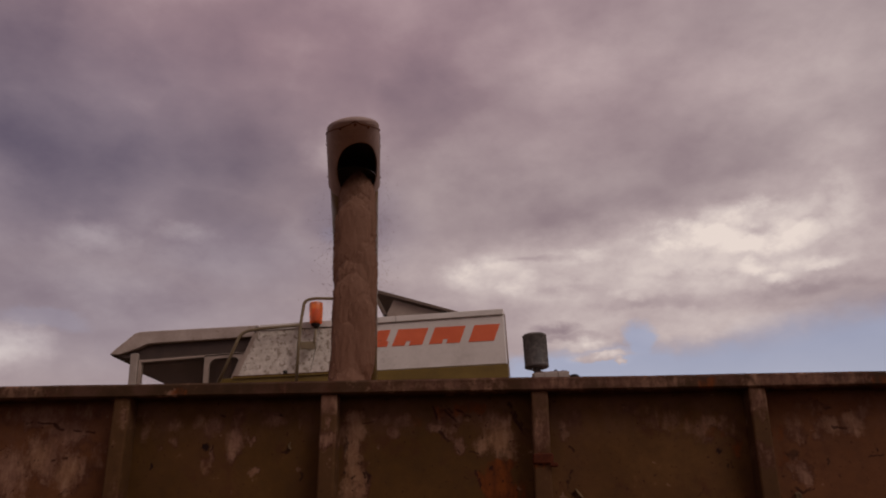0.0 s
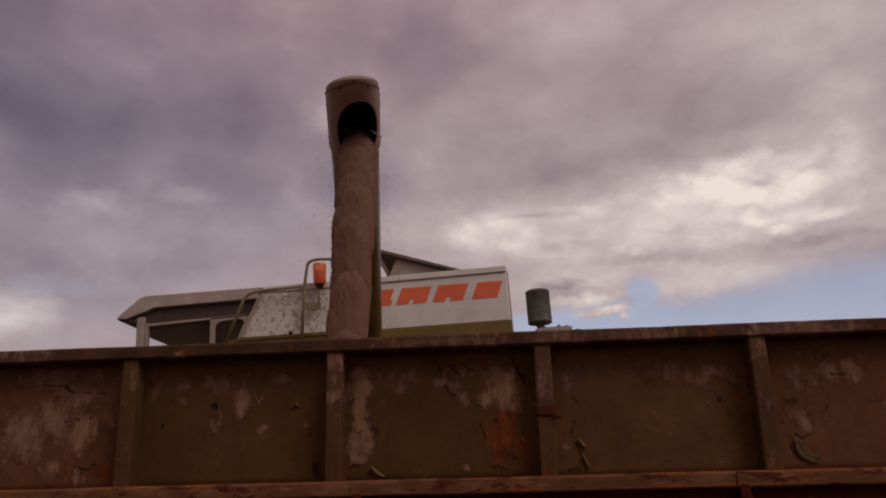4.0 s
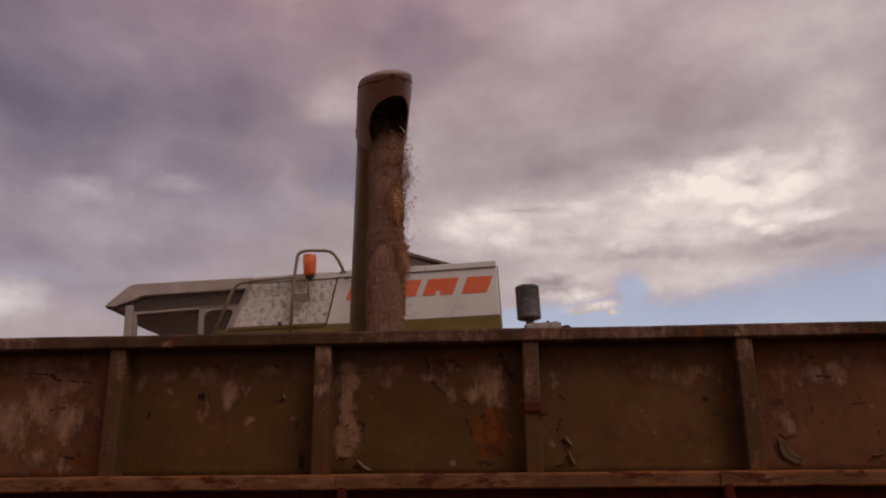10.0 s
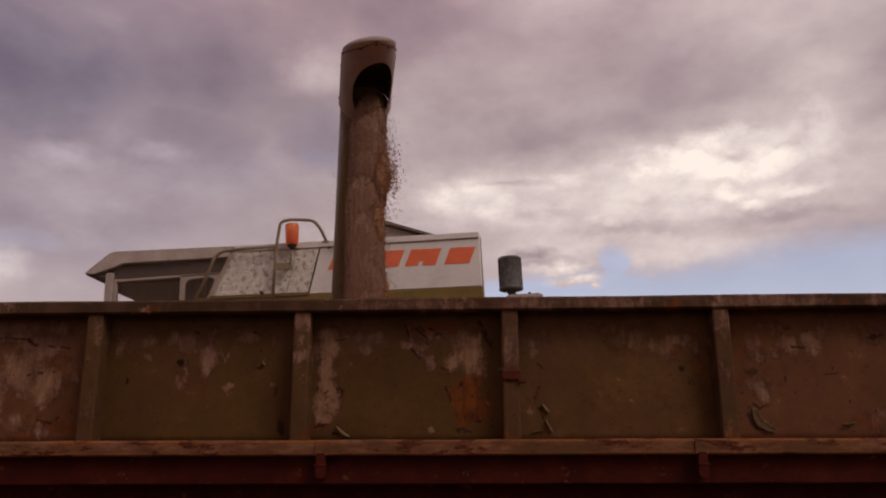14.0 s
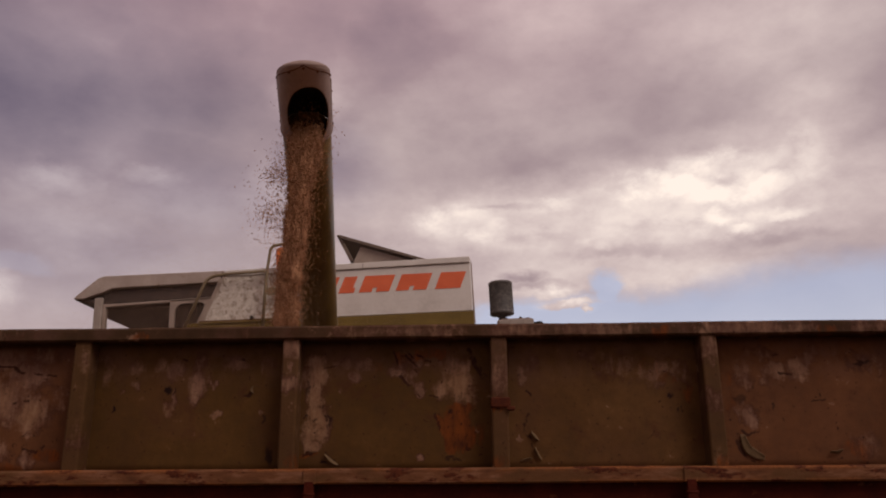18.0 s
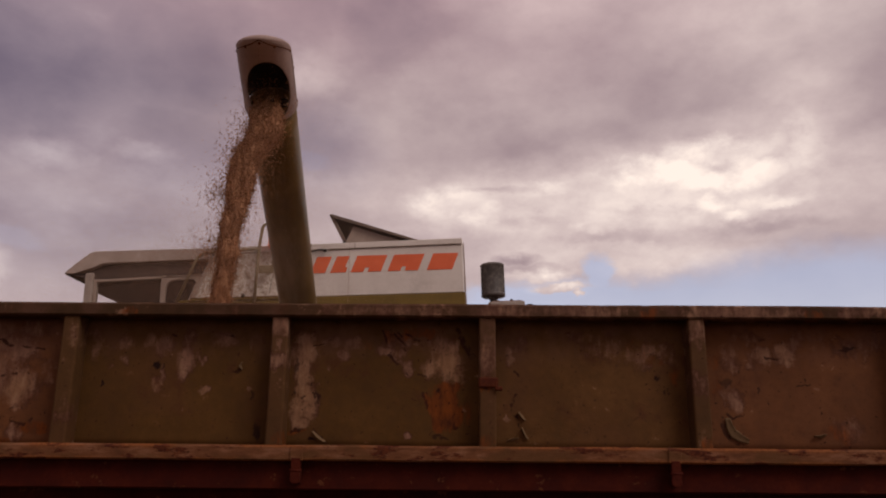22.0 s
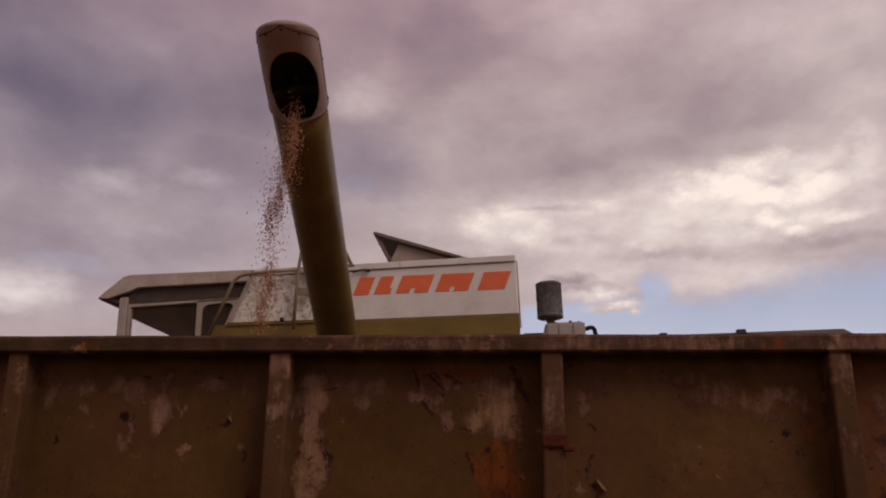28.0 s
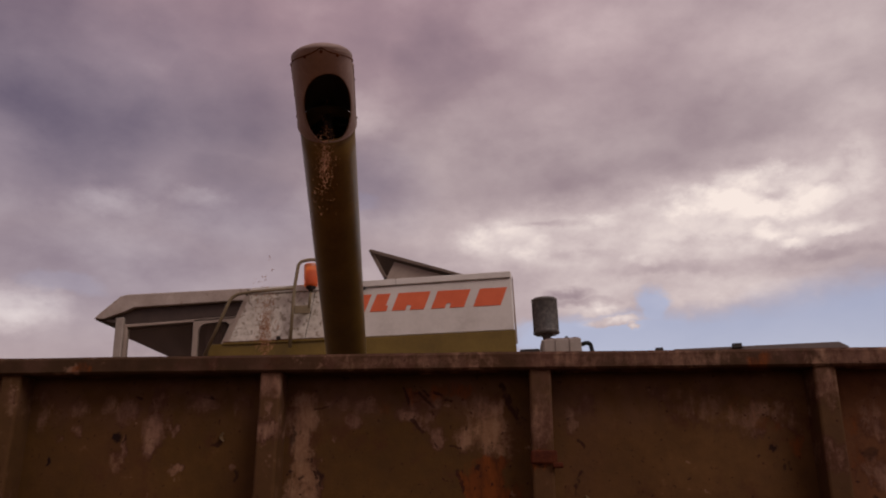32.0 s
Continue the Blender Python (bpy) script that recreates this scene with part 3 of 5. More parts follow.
def lathe(profile, sides=32, axis="z", at=(0, 0, 0), bm=None):
    """A profile of radius and height, turned about an upright (or level, y) axis."""
    bm = bm or bmesh.new()
    rings = []
    for r, h in profile:
        ring = []
        for k in range(sides):
            a = 2 * math.pi * k / sides
            c, s = r * math.cos(a), r * math.sin(a)
            ring.append(bm.verts.new(Vector((c, s, h) if axis == "z" else (c, h, s)) + Vector(at)))
        rings.append(ring)
    faces = []
    for r, s in zip(rings, rings[1:]):
        for k in range(sides):
            f = bm.faces.new((r[k], r[(k + 1) % sides], s[(k + 1) % sides], s[k]))
            f.smooth = True
            faces.append(f)
    faces += [bm.faces.new(rings[0][::-1]), bm.faces.new(rings[-1])]
    bmesh.ops.recalc_face_normals(bm, faces=faces)
    return bm


def ground_sheet():
    bm = bmesh.new()
    n, reach = 48, 3000.0
    grid = [[bm.verts.new((reach * math.copysign(abs(u) ** 3, u), reach * math.copysign(abs(v) ** 3, v),
                           -0.012 * noise.noise((u * 40, v * 40, 3)) - 0.012)) for u in np.linspace(-1, 1, n + 1)] for v in np.linspace(-1, 1, n + 1)]
    for r, s in zip(grid, grid[1:]):
        for k in range(n):
            bm.faces.new((r[k], r[k + 1], s[k + 1], s[k]))
    ob = part("ground", bm, SOIL, None)
    return tagged(ob, "dry brown stubble soil under the trailer and harvester", "ground", kind="structure")


ground_sheet()

# ---- grain trailer ----
TX, TY = 0.70, 4.05                       # the middle of the trailer on the ground
FACE, BACK = 2.93 - TY, 2.93 - TY + 2.24  # outer faces of the two side boards
LEFT, RIGHT = -2.385, 2.275               # front and rear boards, from the trailer's middle
POST_X = [-2.351, -1.525, -0.756, 0.001, 0.759, 1.519, 2.275]
BOARD_TOP, BOARD_LOW = 1.650, 1.193       # between the rails
RECESS = 0.075                            # how deep the sheets lie behind the posts
trailer = thing("grain_trailer", (TX, TY, 0), "weathered olive farm trailer with peeling paint and rusty sill", "trailer")


def spot(x, z, w, h, gain=1.0):
    return ((x, FACE + RECESS, z), (w, 0.3, h), gain)


# each panel: where the paint is off, where rust comes through, dark holes, scratches, and where the bared coat is cream
FRONT_END = ([spot(-1.79, 1.457, 0.09, 0.08), spot(-1.73, 1.53, 0.10, 0.05, 0.9), spot(-1.85, 1.60, 0.12, 0.05, 0.8), spot(-1.70, 1.39, 0.08, 0.07), spot(-1.66, 1.61, 0.06, 0.03, 0.7),
              spot(-1.92, 1.40, 0.10, 0.10, 0.9), spot(-1.69, 1.235, 0.035, 0.03, 0.9), spot(-1.60, 1.45, 0.03, 0.07, 0.6), spot(-1.80, 1.26, 0.05, 0.05, 0.7)],
             [spot(-1.62, 1.25, 0.05, 0.03, 0.7), spot(-1.75, 1.20, 0.06, 0.02, 0.6), spot(-1.66, 1.35, 0.03, 0.03, 0.45)], [],
             [(-1.90, 1.580, -1.781, 1.569, 0.004), (-1.781, 1.569, -1.746, 1.547, 0.005), (-1.746, 1.547, -1.617, 1.536, 0.004),
              (-1.766, 1.441, -1.713, 1.444, 0.004), (-1.712, 1.268, -1.655, 1.262, 0.005), (-1.655, 1.262, -1.629, 1.284, 0.004), (-1.72, 1.31, -1.69, 1.33, 0.005)],
             [spot(-1.70, 1.385, 0.05, 0.05, 0.8), spot(-1.83, 1.45, 0.05, 0.06, 0.6)])
SPECKLED = ([spot(-1.424, 1.530, 0.022, 0.036, 0.75), spot(-1.430, 1.585, 0.032, 0.028, 0.6), spot(-1.368, 1.545, 0.032, 0.032, 0.55), spot(-1.315, 1.568, 0.032, 0.030, 0.65),
             spot(-1.316, 1.500, 0.020, 0.027, 0.65), spot(-1.367, 1.475, 0.012, 0.012, 0.8), spot(-1.171, 1.553, 0.030, 0.050, 0.85), spot(-1.225, 1.565, 0.032, 0.038, 0.6),
             spot(-1.186, 1.412, 0.026, 0.034), spot(-1.164, 1.450, 0.012, 0.030, 0.9), spot(-1.079, 1.497, 0.034, 0.052), spot(-1.073, 1.580, 0.030, 0.040, 0.7),
             spot(-1.091, 1.446, 0.021, 0.026, 0.85), spot(-1.005, 1.391, 0.017, 0.017), spot(-0.946, 1.566, 0.048, 0.030, 0.8), spot(-0.834, 1.572, 0.034, 0.040, 0.5),
             spot(-0.839, 1.397, 0.010, 0.015, 0.8), spot(-1.020, 1.496, 0.014, 0.018, 0.6)],
            [spot(-1.20, 1.455, 0.014, 0.012, 0.5)],
            [spot(-1.188, 1.478, 0.0125, 0.013), spot(-1.383, 1.411, 0.007, 0.007), spot(-0.803, 1.243, 0.014, 0.03, 0.8), spot(-0.826, 1.372, 0.006, 0.016, 0.7), spot(-0.913, 1.588, 0.009, 0.006, 0.8)],
            [(-1.162, 1.482, -1.170, 1.460, 0.0028), (-1.22, 1.450, -1.20, 1.447, 0.0028), (-0.922, 1.459, -0.891, 1.457, 0.003), (-0.891, 1.457, -0.871, 1.470, 0.005),
             (-1.145, 1.596, -1.13, 1.591, 0.005), (-0.94, 1.588, -0.92, 1.592, 0.004)],
            [spot(-1.186, 1.412, 0.020, 0.026, 0.7), spot(-1.005, 1.391, 0.012, 0.012, 0.7)])
RUSTED = ([spot(-0.645, 1.583, 0.044, 0.034, 0.9), spot(-0.650, 1.523, 0.052, 0.055), spot(-0.642, 1.456, 0.036, 0.050), spot(-0.634, 1.380, 0.042, 0.050), spot(-0.660, 1.320, 0.036, 0.050),
           spot(-0.612, 1.337, 0.030, 0.052), spot(-0.650, 1.272, 0.032, 0.026), spot(-0.530, 1.572, 0.050, 0.020, 0.75), spot(-0.470, 1.560, 0.044, 0.022, 0.85), spot(-0.497, 1.527, 0.024, 0.024, 0.9),
           spot(-0.550, 1.480, 0.008, 0.014, 0.7), spot(-0.259, 1.470, 0.022, 0.034, 0.95), spot(-0.340, 1.535, 0.045, 0.024, 0.8), spot(-0.290, 1.520, 0.03, 0.03, 0.7), spot(-0.298, 1.576, 0.055, 0.030, 0.6),
           spot(-0.113, 1.487, 0.070, 0.062), spot(-0.120, 1.552, 0.060, 0.040, 0.9), spot(-0.076, 1.443, 0.032, 0.050, 0.95), spot(-0.182, 1.475, 0.040, 0.036, 0.9), spot(-0.254, 1.228, 0.018, 0.014, 0.9)],
          [spot(-0.128, 1.345, 0.058, 0.066, 1.15), spot(-0.104, 1.300, 0.046, 0.050, 1.1), spot(-0.152, 1.284, 0.030, 0.040), spot(-0.182, 1.355, 0.018, 0.040, 0.8), spot(-0.110, 1.402, 0.055, 0.022, 0.9),
           spot(-0.213, 1.608, 0.085, 0.026, 0.6), spot(-0.300, 1.592, 0.060, 0.026, 0.55), spot(-0.410, 1.560, 0.050, 0.020, 0.4), spot(-0.660, 1.240, 0.030, 0.012, 0.8), spot(-0.040, 1.33, 0.02, 0.06, 0.6)],
          [spot(-0.604, 1.213, 0.018, 0.007, 0.9), spot(-0.672, 1.380, 0.006, 0.008, 0.8), spot(-0.612, 1.420, 0.005, 0.009, 0.8), spot(-0.640, 1.365, 0.004, 0.005, 0.8), spot(-0.676, 1.475, 0.007, 0.030, 0.6),
           spot(-0.595, 1.365, 0.006, 0.026, 0.8), spot(-0.150, 1.392, 0.009, 0.006, 0.8), spot(-0.150, 1.235, 0.018, 0.008, 0.7), spot(-0.122, 1.226, 0.014, 0.006, 0.7), spot(-0.085, 1.262, 0.008, 0.008, 0.7),
           spot(-0.66, 1.245, 0.020, 0.008, 0.8)],
          [(-0.354, 1.609, -0.332, 1.556, 0.0045), (-0.312, 1.600, -0.273, 1.563, 0.004), (-0.268, 1.600, -0.222, 1.571, 0.004), (-0.300, 1.606, -0.285, 1.590, 0.003),
           (-0.330, 1.520, -0.292, 1.478, 0.007), (-0.292, 1.478, -0.255, 1.448, 0.003), (-0.225, 1.447, -0.187, 1.446, 0.003), (-0.606, 1.380, -0.598, 1.330, 0.004), (-0.612, 1.552, -0.560, 1.566, 0.003),
           (-0.560, 1.566, -0.540, 1.590, 0.003), (-0.075, 1.612, -0.050, 1.560, 0.009), (-0.050, 1.560, -0.020, 1.515, 0.010), (-0.200, 1.385, -0.188, 1.330, 0.005), (-0.596, 1.248, -0.568, 1.222, 0.004)],
          [spot(-0.640, 1.37, 0.055, 0.13, 0.9), spot(-0.63, 1.52, 0.03, 0.06, 0.6), spot(-0.110, 1.490, 0.075, 0.060), spot(-0.076, 1.44, 0.03, 0.05, 0.8)])
STREAKED = ([spot(0.106, 1.540, 0.030, 0.034, 0.62), spot(0.118, 1.508, 0.022, 0.030, 0.6), spot(0.160, 1.560, 0.032, 0.040, 0.5), spot(0.390, 1.590, 0.090, 0.026, 0.52), spot(0.432, 1.552, 0.070, 0.032, 0.55),
             spot(0.490, 1.548, 0.055, 0.042, 0.6), spot(0.590, 1.524, 0.062, 0.036, 0.72), spot(0.634, 1.545, 0.050, 0.032, 0.7), spot(0.676, 1.541, 0.040, 0.040, 0.6), spot(0.606, 1.484, 0.042, 0.024, 0.55),
             spot(0.722, 1.522, 0.022, 0.052, 0.55)],
            [spot(0.645, 1.50, 0.045, 0.025, 0.5), spot(0.59, 1.545, 0.06, 0.05, 0.35), spot(0.72, 1.46, 0.02, 0.05, 0.45)],
            [spot(0.663, 1.440, 0.010, 0.007, 0.9), spot(0.680, 1.388, 0.006, 0.008, 0.7), spot(0.110, 1.519, 0.009, 0.006, 0.6)],
            [(0.133, 1.466, 0.148, 1.452, 0.004), (0.135, 1.376, 0.121, 1.347, 0.007), (0.121, 1.347, 0.126, 1.318, 0.006), (0.126, 1.318, 0.141, 1.297, 0.006), (0.107, 1.215, 0.117, 1.212, 0.005),
             (0.145, 1.275, 0.170, 1.232, 0.003), (0.69, 1.405, 0.694, 1.385, 0.003)], [])
FLAKED = ([spot(0.932, 1.495, 0.028, 0.040, 0.65), spot(0.928, 1.370, 0.030, 0.040), spot(0.942, 1.340, 0.024, 0.024, 0.95), spot(0.900, 1.392, 0.028, 0.030, 0.8), spot(0.925, 1.540, 0.045, 0.045, 0.6),
           spot(1.040, 1.530, 0.050, 0.036, 0.8), spot(1.120, 1.538, 0.052, 0.034, 0.85), spot(1.148, 1.568, 0.040, 0.020, 0.7), spot(0.986, 1.594, 0.065, 0.026, 0.55), spot(1.115, 1.506, 0.055, 0.018, 0.8),
           spot(1.012, 1.490, 0.050, 0.020, 0.5), spot(1.24, 1.60, 0.10, 0.03, 0.45), spot(1.40, 1.56, 0.10, 0.06, 0.5), spot(1.34, 1.27, 0.06, 0.05, 0.6)],
          [spot(1.305, 1.25, 0.06, 0.04, 0.5), spot(0.876, 1.42, 0.022, 0.05, 0.6), spot(0.87, 1.50, 0.02, 0.04, 0.45)],
          [spot(0.903, 1.432, 0.020, 0.014, 0.5), spot(1.020, 1.398, 0.004, 0.016, 0.7), spot(1.360, 1.550, 0.032, 0.007, 0.8), spot(1.048, 1.592, 0.014, 0.006, 0.5)],
          [(0.898, 1.318, 0.915, 1.300, 0.005), (0.915, 1.300, 0.945, 1.312, 0.005), (1.158, 1.414, 1.204, 1.426, 0.003), (0.882, 1.302, 0.884, 1.258, 0.007), (0.884, 1.258, 0.902, 1.222, 0.007),
           (0.902, 1.222, 0.940, 1.206, 0.005), (1.188, 1.46, 1.190, 1.44, 0.004), (1.05, 1.519, 1.10, 1.512, 0.003)], [spot(1.08, 1.53, 0.08, 0.03, 0.35)])
PATCHES = [FRONT_END, SPECKLED, RUSTED, STREAKED, FLAKED, ([], [], [], [], [])]
for i, (a, b) in enumerate(zip(POST_X, POST_X[1:])):
    sheet = bmesh.new()
    cols, rows = 20, 14
    x0, x1 = a + 0.005, b + 0.055
    verts = [[sheet.verts.new((x, FACE + RECESS + 0.006 * noise.noise((x * 2.2, z * 2.5, 1.0)) + 0.0025 * noise.noise((x * 9, z * 9, 5.0)), z))
              for x in np.linspace(x0, x1, cols + 1)] for z in np.linspace(BOARD_LOW - 0.01, BOARD_TOP + 0.01, rows + 1)]
    for r, s in zip(verts, verts[1:]):
        for k in range(cols):
            sheet.faces.new((r[k], r[k + 1], s[k + 1], s[k])).smooth = True
    ob = part("panel", sheet, peeling(f"board_paint_{'abcdef'[i]}", *PATCHES[i], stops=(BROWNED, OLIVE, OLIVE, DULL, BROWNED, BROWNED)[i]), trailer, "olive sheet with paint peeled to primer")
    mod = ob.modifiers.new("thickness", "SOLIDIFY")
    mod.thickness, mod.offset = 0.006, -1
for i, x in enumerate(POST_X):
    bm = block(x, x + 0.060, FACE, FACE + RECESS + 0.010, BOARD_LOW - 0.005, BOARD_TOP + 0.004, 0.007)
    part("post", bm, POST, trailer)
part("clamp_lug", block(0.056, 0.084, FACE - 0.012, FACE + 0.02, 1.388, 1.402, 0.004), STRAP, trailer)
part("post_clamp", block(0.001 - 0.003, 0.001 + 0.068, FACE - 0.010, FACE + 0.02, 1.398, 1.434, 0.006), STRAP, trailer, "rusty strap clamp on a post")


def long_rail(name, z0, z1, y0, y1, material, label, wobble=0.0025):
    bm = bmesh.new()
    n = 60
    prof = [(y0 + 0.006, z0), (y0, z0 + 0.006), (y0, z1 - 0.008), (y0 + 0.008, z1), (y1, z1), (y1, z0)]
    rings = []
    for x in np.linspace(LEFT - 0.02, RIGHT + 0.08, n + 1):
        d = wobble * noise.noise((x * 3.1, z0 * 7, 2.0)) + 0.4 * wobble * noise.noise((x * 14, z0, 7.0))
        rings.append([bm.verts.new((x, y + d, z + (d if z > z0 + 0.02 else d * 0.5))) for y, z in prof])
    m = len(prof)
    for r, s in zip(rings, rings[1:]):
        for k in range(m):
            bm.faces.new((r[k], s[k], s[(k + 1) % m], r[(k + 1) % m]))
    bm.faces.new(rings[0]), bm.faces.new(rings[-1][::-1])
    bmesh.ops.recalc_face_normals(bm, faces=bm.faces)
    return part(name, bm, material, trailer, label)


long_rail("top_rail", 1.650, 1.699, FACE - 0.012, FACE + RECESS + 0.023, RAIL, "scuffed olive top rail")
long_rail("sill_rail", 1.140, 1.194, FACE - 0.035, FACE + RECESS + 0.018, SILL, "rust-streaked sill rail")
long_rail("side_beam", 1.042, 1.148, FACE + 0.005, FACE + 0.07, BEAM, "dark red-brown chassis beam")
for x in (-2.03, -0.651, 0.653, 1.90):
    strap = part("hinge_strap", prism([(x, 1.074), (x + 0.003, 1.150), (x + 0.033, 1.150), (x + 0.036, 1.074), (x + 0.028, 1.064), (x + 0.008, 1.064)], FACE - 0.047, FACE - 0.0415, 0.002), BEAM, trailer, "rusty hinge strap over the sill")
    part("hinge_plate", block(x - 0.004, x + 0.040, FACE - 0.0405, FACE - 0.0345, 1.142, 1.190, 0.002), SILL, trailer)
    part("hinge_block", block(x + 0.004, x + 0.032, FACE - 0.033, FACE + 0.004, 1.066, 1.138, 0.004), BEAM, trailer)
    part("hinge_pin", tube([(x - 0.003, FACE - 0.043, 1.108), (x + 0.039, FACE - 0.043, 1.108)], 0.006, 8), BEAM, strap)

# the curls of loose paint, each along a line on the board
def curl(line, width, lift=0.010, bend=2.1):
    line = np.array(line)
    n = 14
    at = np.linspace(0, len(line) - 1, n + 1)
    xs, zs = np.interp(at, range(len(line)), line[:, 0]), np.interp(at, range(len(line)), line[:, 1])
    dx, dz = np.gradient(xs), np.gradient(zs)
    bm = bmesh.new()
    lines = []
    for i in range(n + 1):
        d = math.hypot(dx[i], dz[i])
        w = width * (0.25 + 0.75 * math.sin(math.pi * (0.08 + 0.84 * i / n))) * (1 + 0.25 * noise.noise((i * 0.7, xs[0] * 9, 0)))
        row = []
        for u in np.linspace(0, 1, 6):
            a = u * bend
            row.append(bm.verts.new((xs[i] - dz[i] / d * w * math.sin(a) * 0.8, FACE + RECESS - 0.003 - lift * (1 - math.cos(a)) * 0.8, zs[i] + dx[i] / d * w * math.sin(a) * 0.8)))
        lines.append(row)
    for r, s in zip(lines, lines[1:]):
        for k in range(5):
            bm.faces.new((r[k], r[k + 1], s[k + 1], s[k])).smooth = True
    ob = part("paint_flake", bm, PRIMER_FLAKE, trailer, "curled flake of loose paint")
    mod = ob.modifiers.new("thickness", "SOLIDIFY")
    mod.thickness = 0.0012


PRIMER_FLAKE = surface("paint_flake", [(0.3, (0.095, 0.054, 0.024)), (0.7, (0.150, 0.092, 0.048))], 40.0, 0.8)
curl([(0.890, 1.302), (0.891, 1.262), (0.904, 1.234), (0.936, 1.217), (0.966, 1.213)], 0.050, 0.016, 1.0)
curl([(1.246, 1.243), (1.226, 1.232), (1.200, 1.236)], -0.014, 0.010)
curl([(0.171, 1.290), (0.160, 1.306), (0.147, 1.320)], 0.013)
curl([(0.180, 1.222), (0.170, 1.240), (0.158, 1.264)], 0.010)
curl([(0.102, 1.213), (0.120, 1.216), (0.145, 1.224)], 0.010, 0.006)
curl([(-0.550, 1.209), (-0.572, 1.225), (-0.598, 1.246)], 0.013, 0.009)
curl([(-0.870, 1.466), (-0.876, 1.478), (-0.872, 1.490)], 0.010, 0.006)

# the far side board, the ends, the floor and the running gear
part("far_board", block(LEFT, RIGHT + 0.06, BACK - 0.04, BACK, BOARD_LOW, 1.69, 0.005), POST, trailer)
part("front_board", block(LEFT - 0.03, LEFT, FACE + RECESS + 0.025, BACK - 0.045, BOARD_LOW, 1.69, 0.005), POST, trailer)
part("rear_board", block(RIGHT + 0.065, RIGHT + 0.095, FACE + RECESS + 0.025, BACK - 0.045, BOARD_LOW, 1.69, 0.005), POST, trailer)
part("floor_plate", block(LEFT, RIGHT + 0.06, FACE + 0.10, BACK - 0.045, 1.145, 1.185, 0.004), DARK_STEEL, trailer)
part("frame_plate", block(LEFT, RIGHT + 0.06, FACE + 0.10, FACE + 0.13, 0.72, 1.135, 0.004), BEAM, trailer, "dark red-brown frame plate")
part("frame_plate", block(LEFT, RIGHT + 0.06, BACK - 0.16, BACK - 0.13, 0.85, 1.135, 0.004), BEAM, trailer)
for x in (-1.45, 1.35):
    part("axle", tube([(x, FACE + 0.2, 0.46), (x, BACK - 0.2, 0.46)], 0.05, 12), DARK_STEEL, trailer)
    part("axle_stand", block(x - 0.09, x + 0.09, FACE + 0.45, FACE + 0.6, 0.48, 1.14, 0.01), BEAM, trailer)
    part("axle_stand", block(x - 0.09, x + 0.09, BACK - 0.6, BACK - 0.45, 0.48, 1.14, 0.01), BEAM, trailer)
    for y in (FACE + 0.28, BACK - 0.28):
        tyre = part("wheel", lathe([(0.20, -0.12), (0.40, -0.125), (0.455, -0.09), (0.465, 0), (0.455, 0.09), (0.40, 0.125), (0.20, 0.12)], 36, "y", (x, y, 0.456)), RUBBER, trailer)
        part("rim", lathe([(0.03, -0.09), (0.10, -0.10), (0.20, -0.11), (0.21, 0.0), (0.20, 0.11), (0.10, 0.10), (0.03, 0.09)], 24, "y", (x, y, 0.456)), BEAM, tyre)

# ---- combine harvester ----
HX, HY, LEAN_DEG = -1.5, 9.5, -2.1
harvester = thing("combine_harvester", (HX, HY, 0), "dusty white and olive combine harvester with open tank lid", "harvester")
harvester.rotation_euler = (0, radians(LEAN_DEG), 0)

DEEP = 2.9
body = part("body", block(-1.05, 3.6, 0.10, DEEP - 0.1, 0.75, 2.75, 0.03), SEED_GREEN, harvester, "olive green machine body")
part("side_skirt", prism([(-1.26, 2.1), (-1.15, 3.052), (0.235, 3.044), (2.352, 3.044), (2.36, 2.1)], 0.0, 0.05, 0.006), SEED_GREEN, harvester, "olive green lower side sheet")
tank = part("grain_tank", prism([(0.236, 3.048), (0.378, 3.618), (2.330, 3.646), (2.345, 3.048)], 0.004, 0.05, 0.006), WHITE, harvester, "dusty white tank side with red-orange marks")
part("tank_cap", prism([(0.36, 3.625), (0.366, 3.700), (2.336, 3.724), (2.336, 3.650)], -0.018, 0.09, 0.008), WHITE, tank)
part("tank_end", block(2.315, 2.345, 0.055, DEEP - 0.05, 2.76, 3.722, 0.006), WHITE, tank)
part("far_side", block(0.30, 2.31, DEEP - 0.05, DEEP, 2.76, 3.68, 0.006), WHITE, tank)
part("front_wall", block(0.30, 0.34, 0.06, DEEP - 0.055, 2.76, 3.66, 0.006), WHITE, tank)
part("corner_strip", prism([(2.350, 2.9), (2.350, 3.69), (2.362, 3.66), (2.372, 2.9)], 0.06, 0.10, 0.003), ROOF_GREY, tank)
part("cap_seam", block(1.016, 1.024, -0.021, -0.012, 3.632, 3.705, 0.001), ROOF_GREY, tank)

# red-orange slanted marks on the tank side, as plain shapes
def mark(x0, x1, z0, z1, slant, notch=None):
    """A slanted block; a notch, by its shares of the width and height, may be cut into its lower edge."""
    w, h = x1 - x0 - slant, z1 - z0
    out = [(0, 0), (1, 0), (1, 1), (0, 1)]
    if notch:
        a, b, c = notch
        out = [(0, 0), (a, 0), (a, c), (b, c), (b, 0), (1, 0), (1, 1), (0, 1)]
    part("red_mark", prism([(x0 + w * u + slant * v, z0 + h * v) for u, v in out], -0.0005, 0.010), RED, tank, "slanted red-orange painted mark")


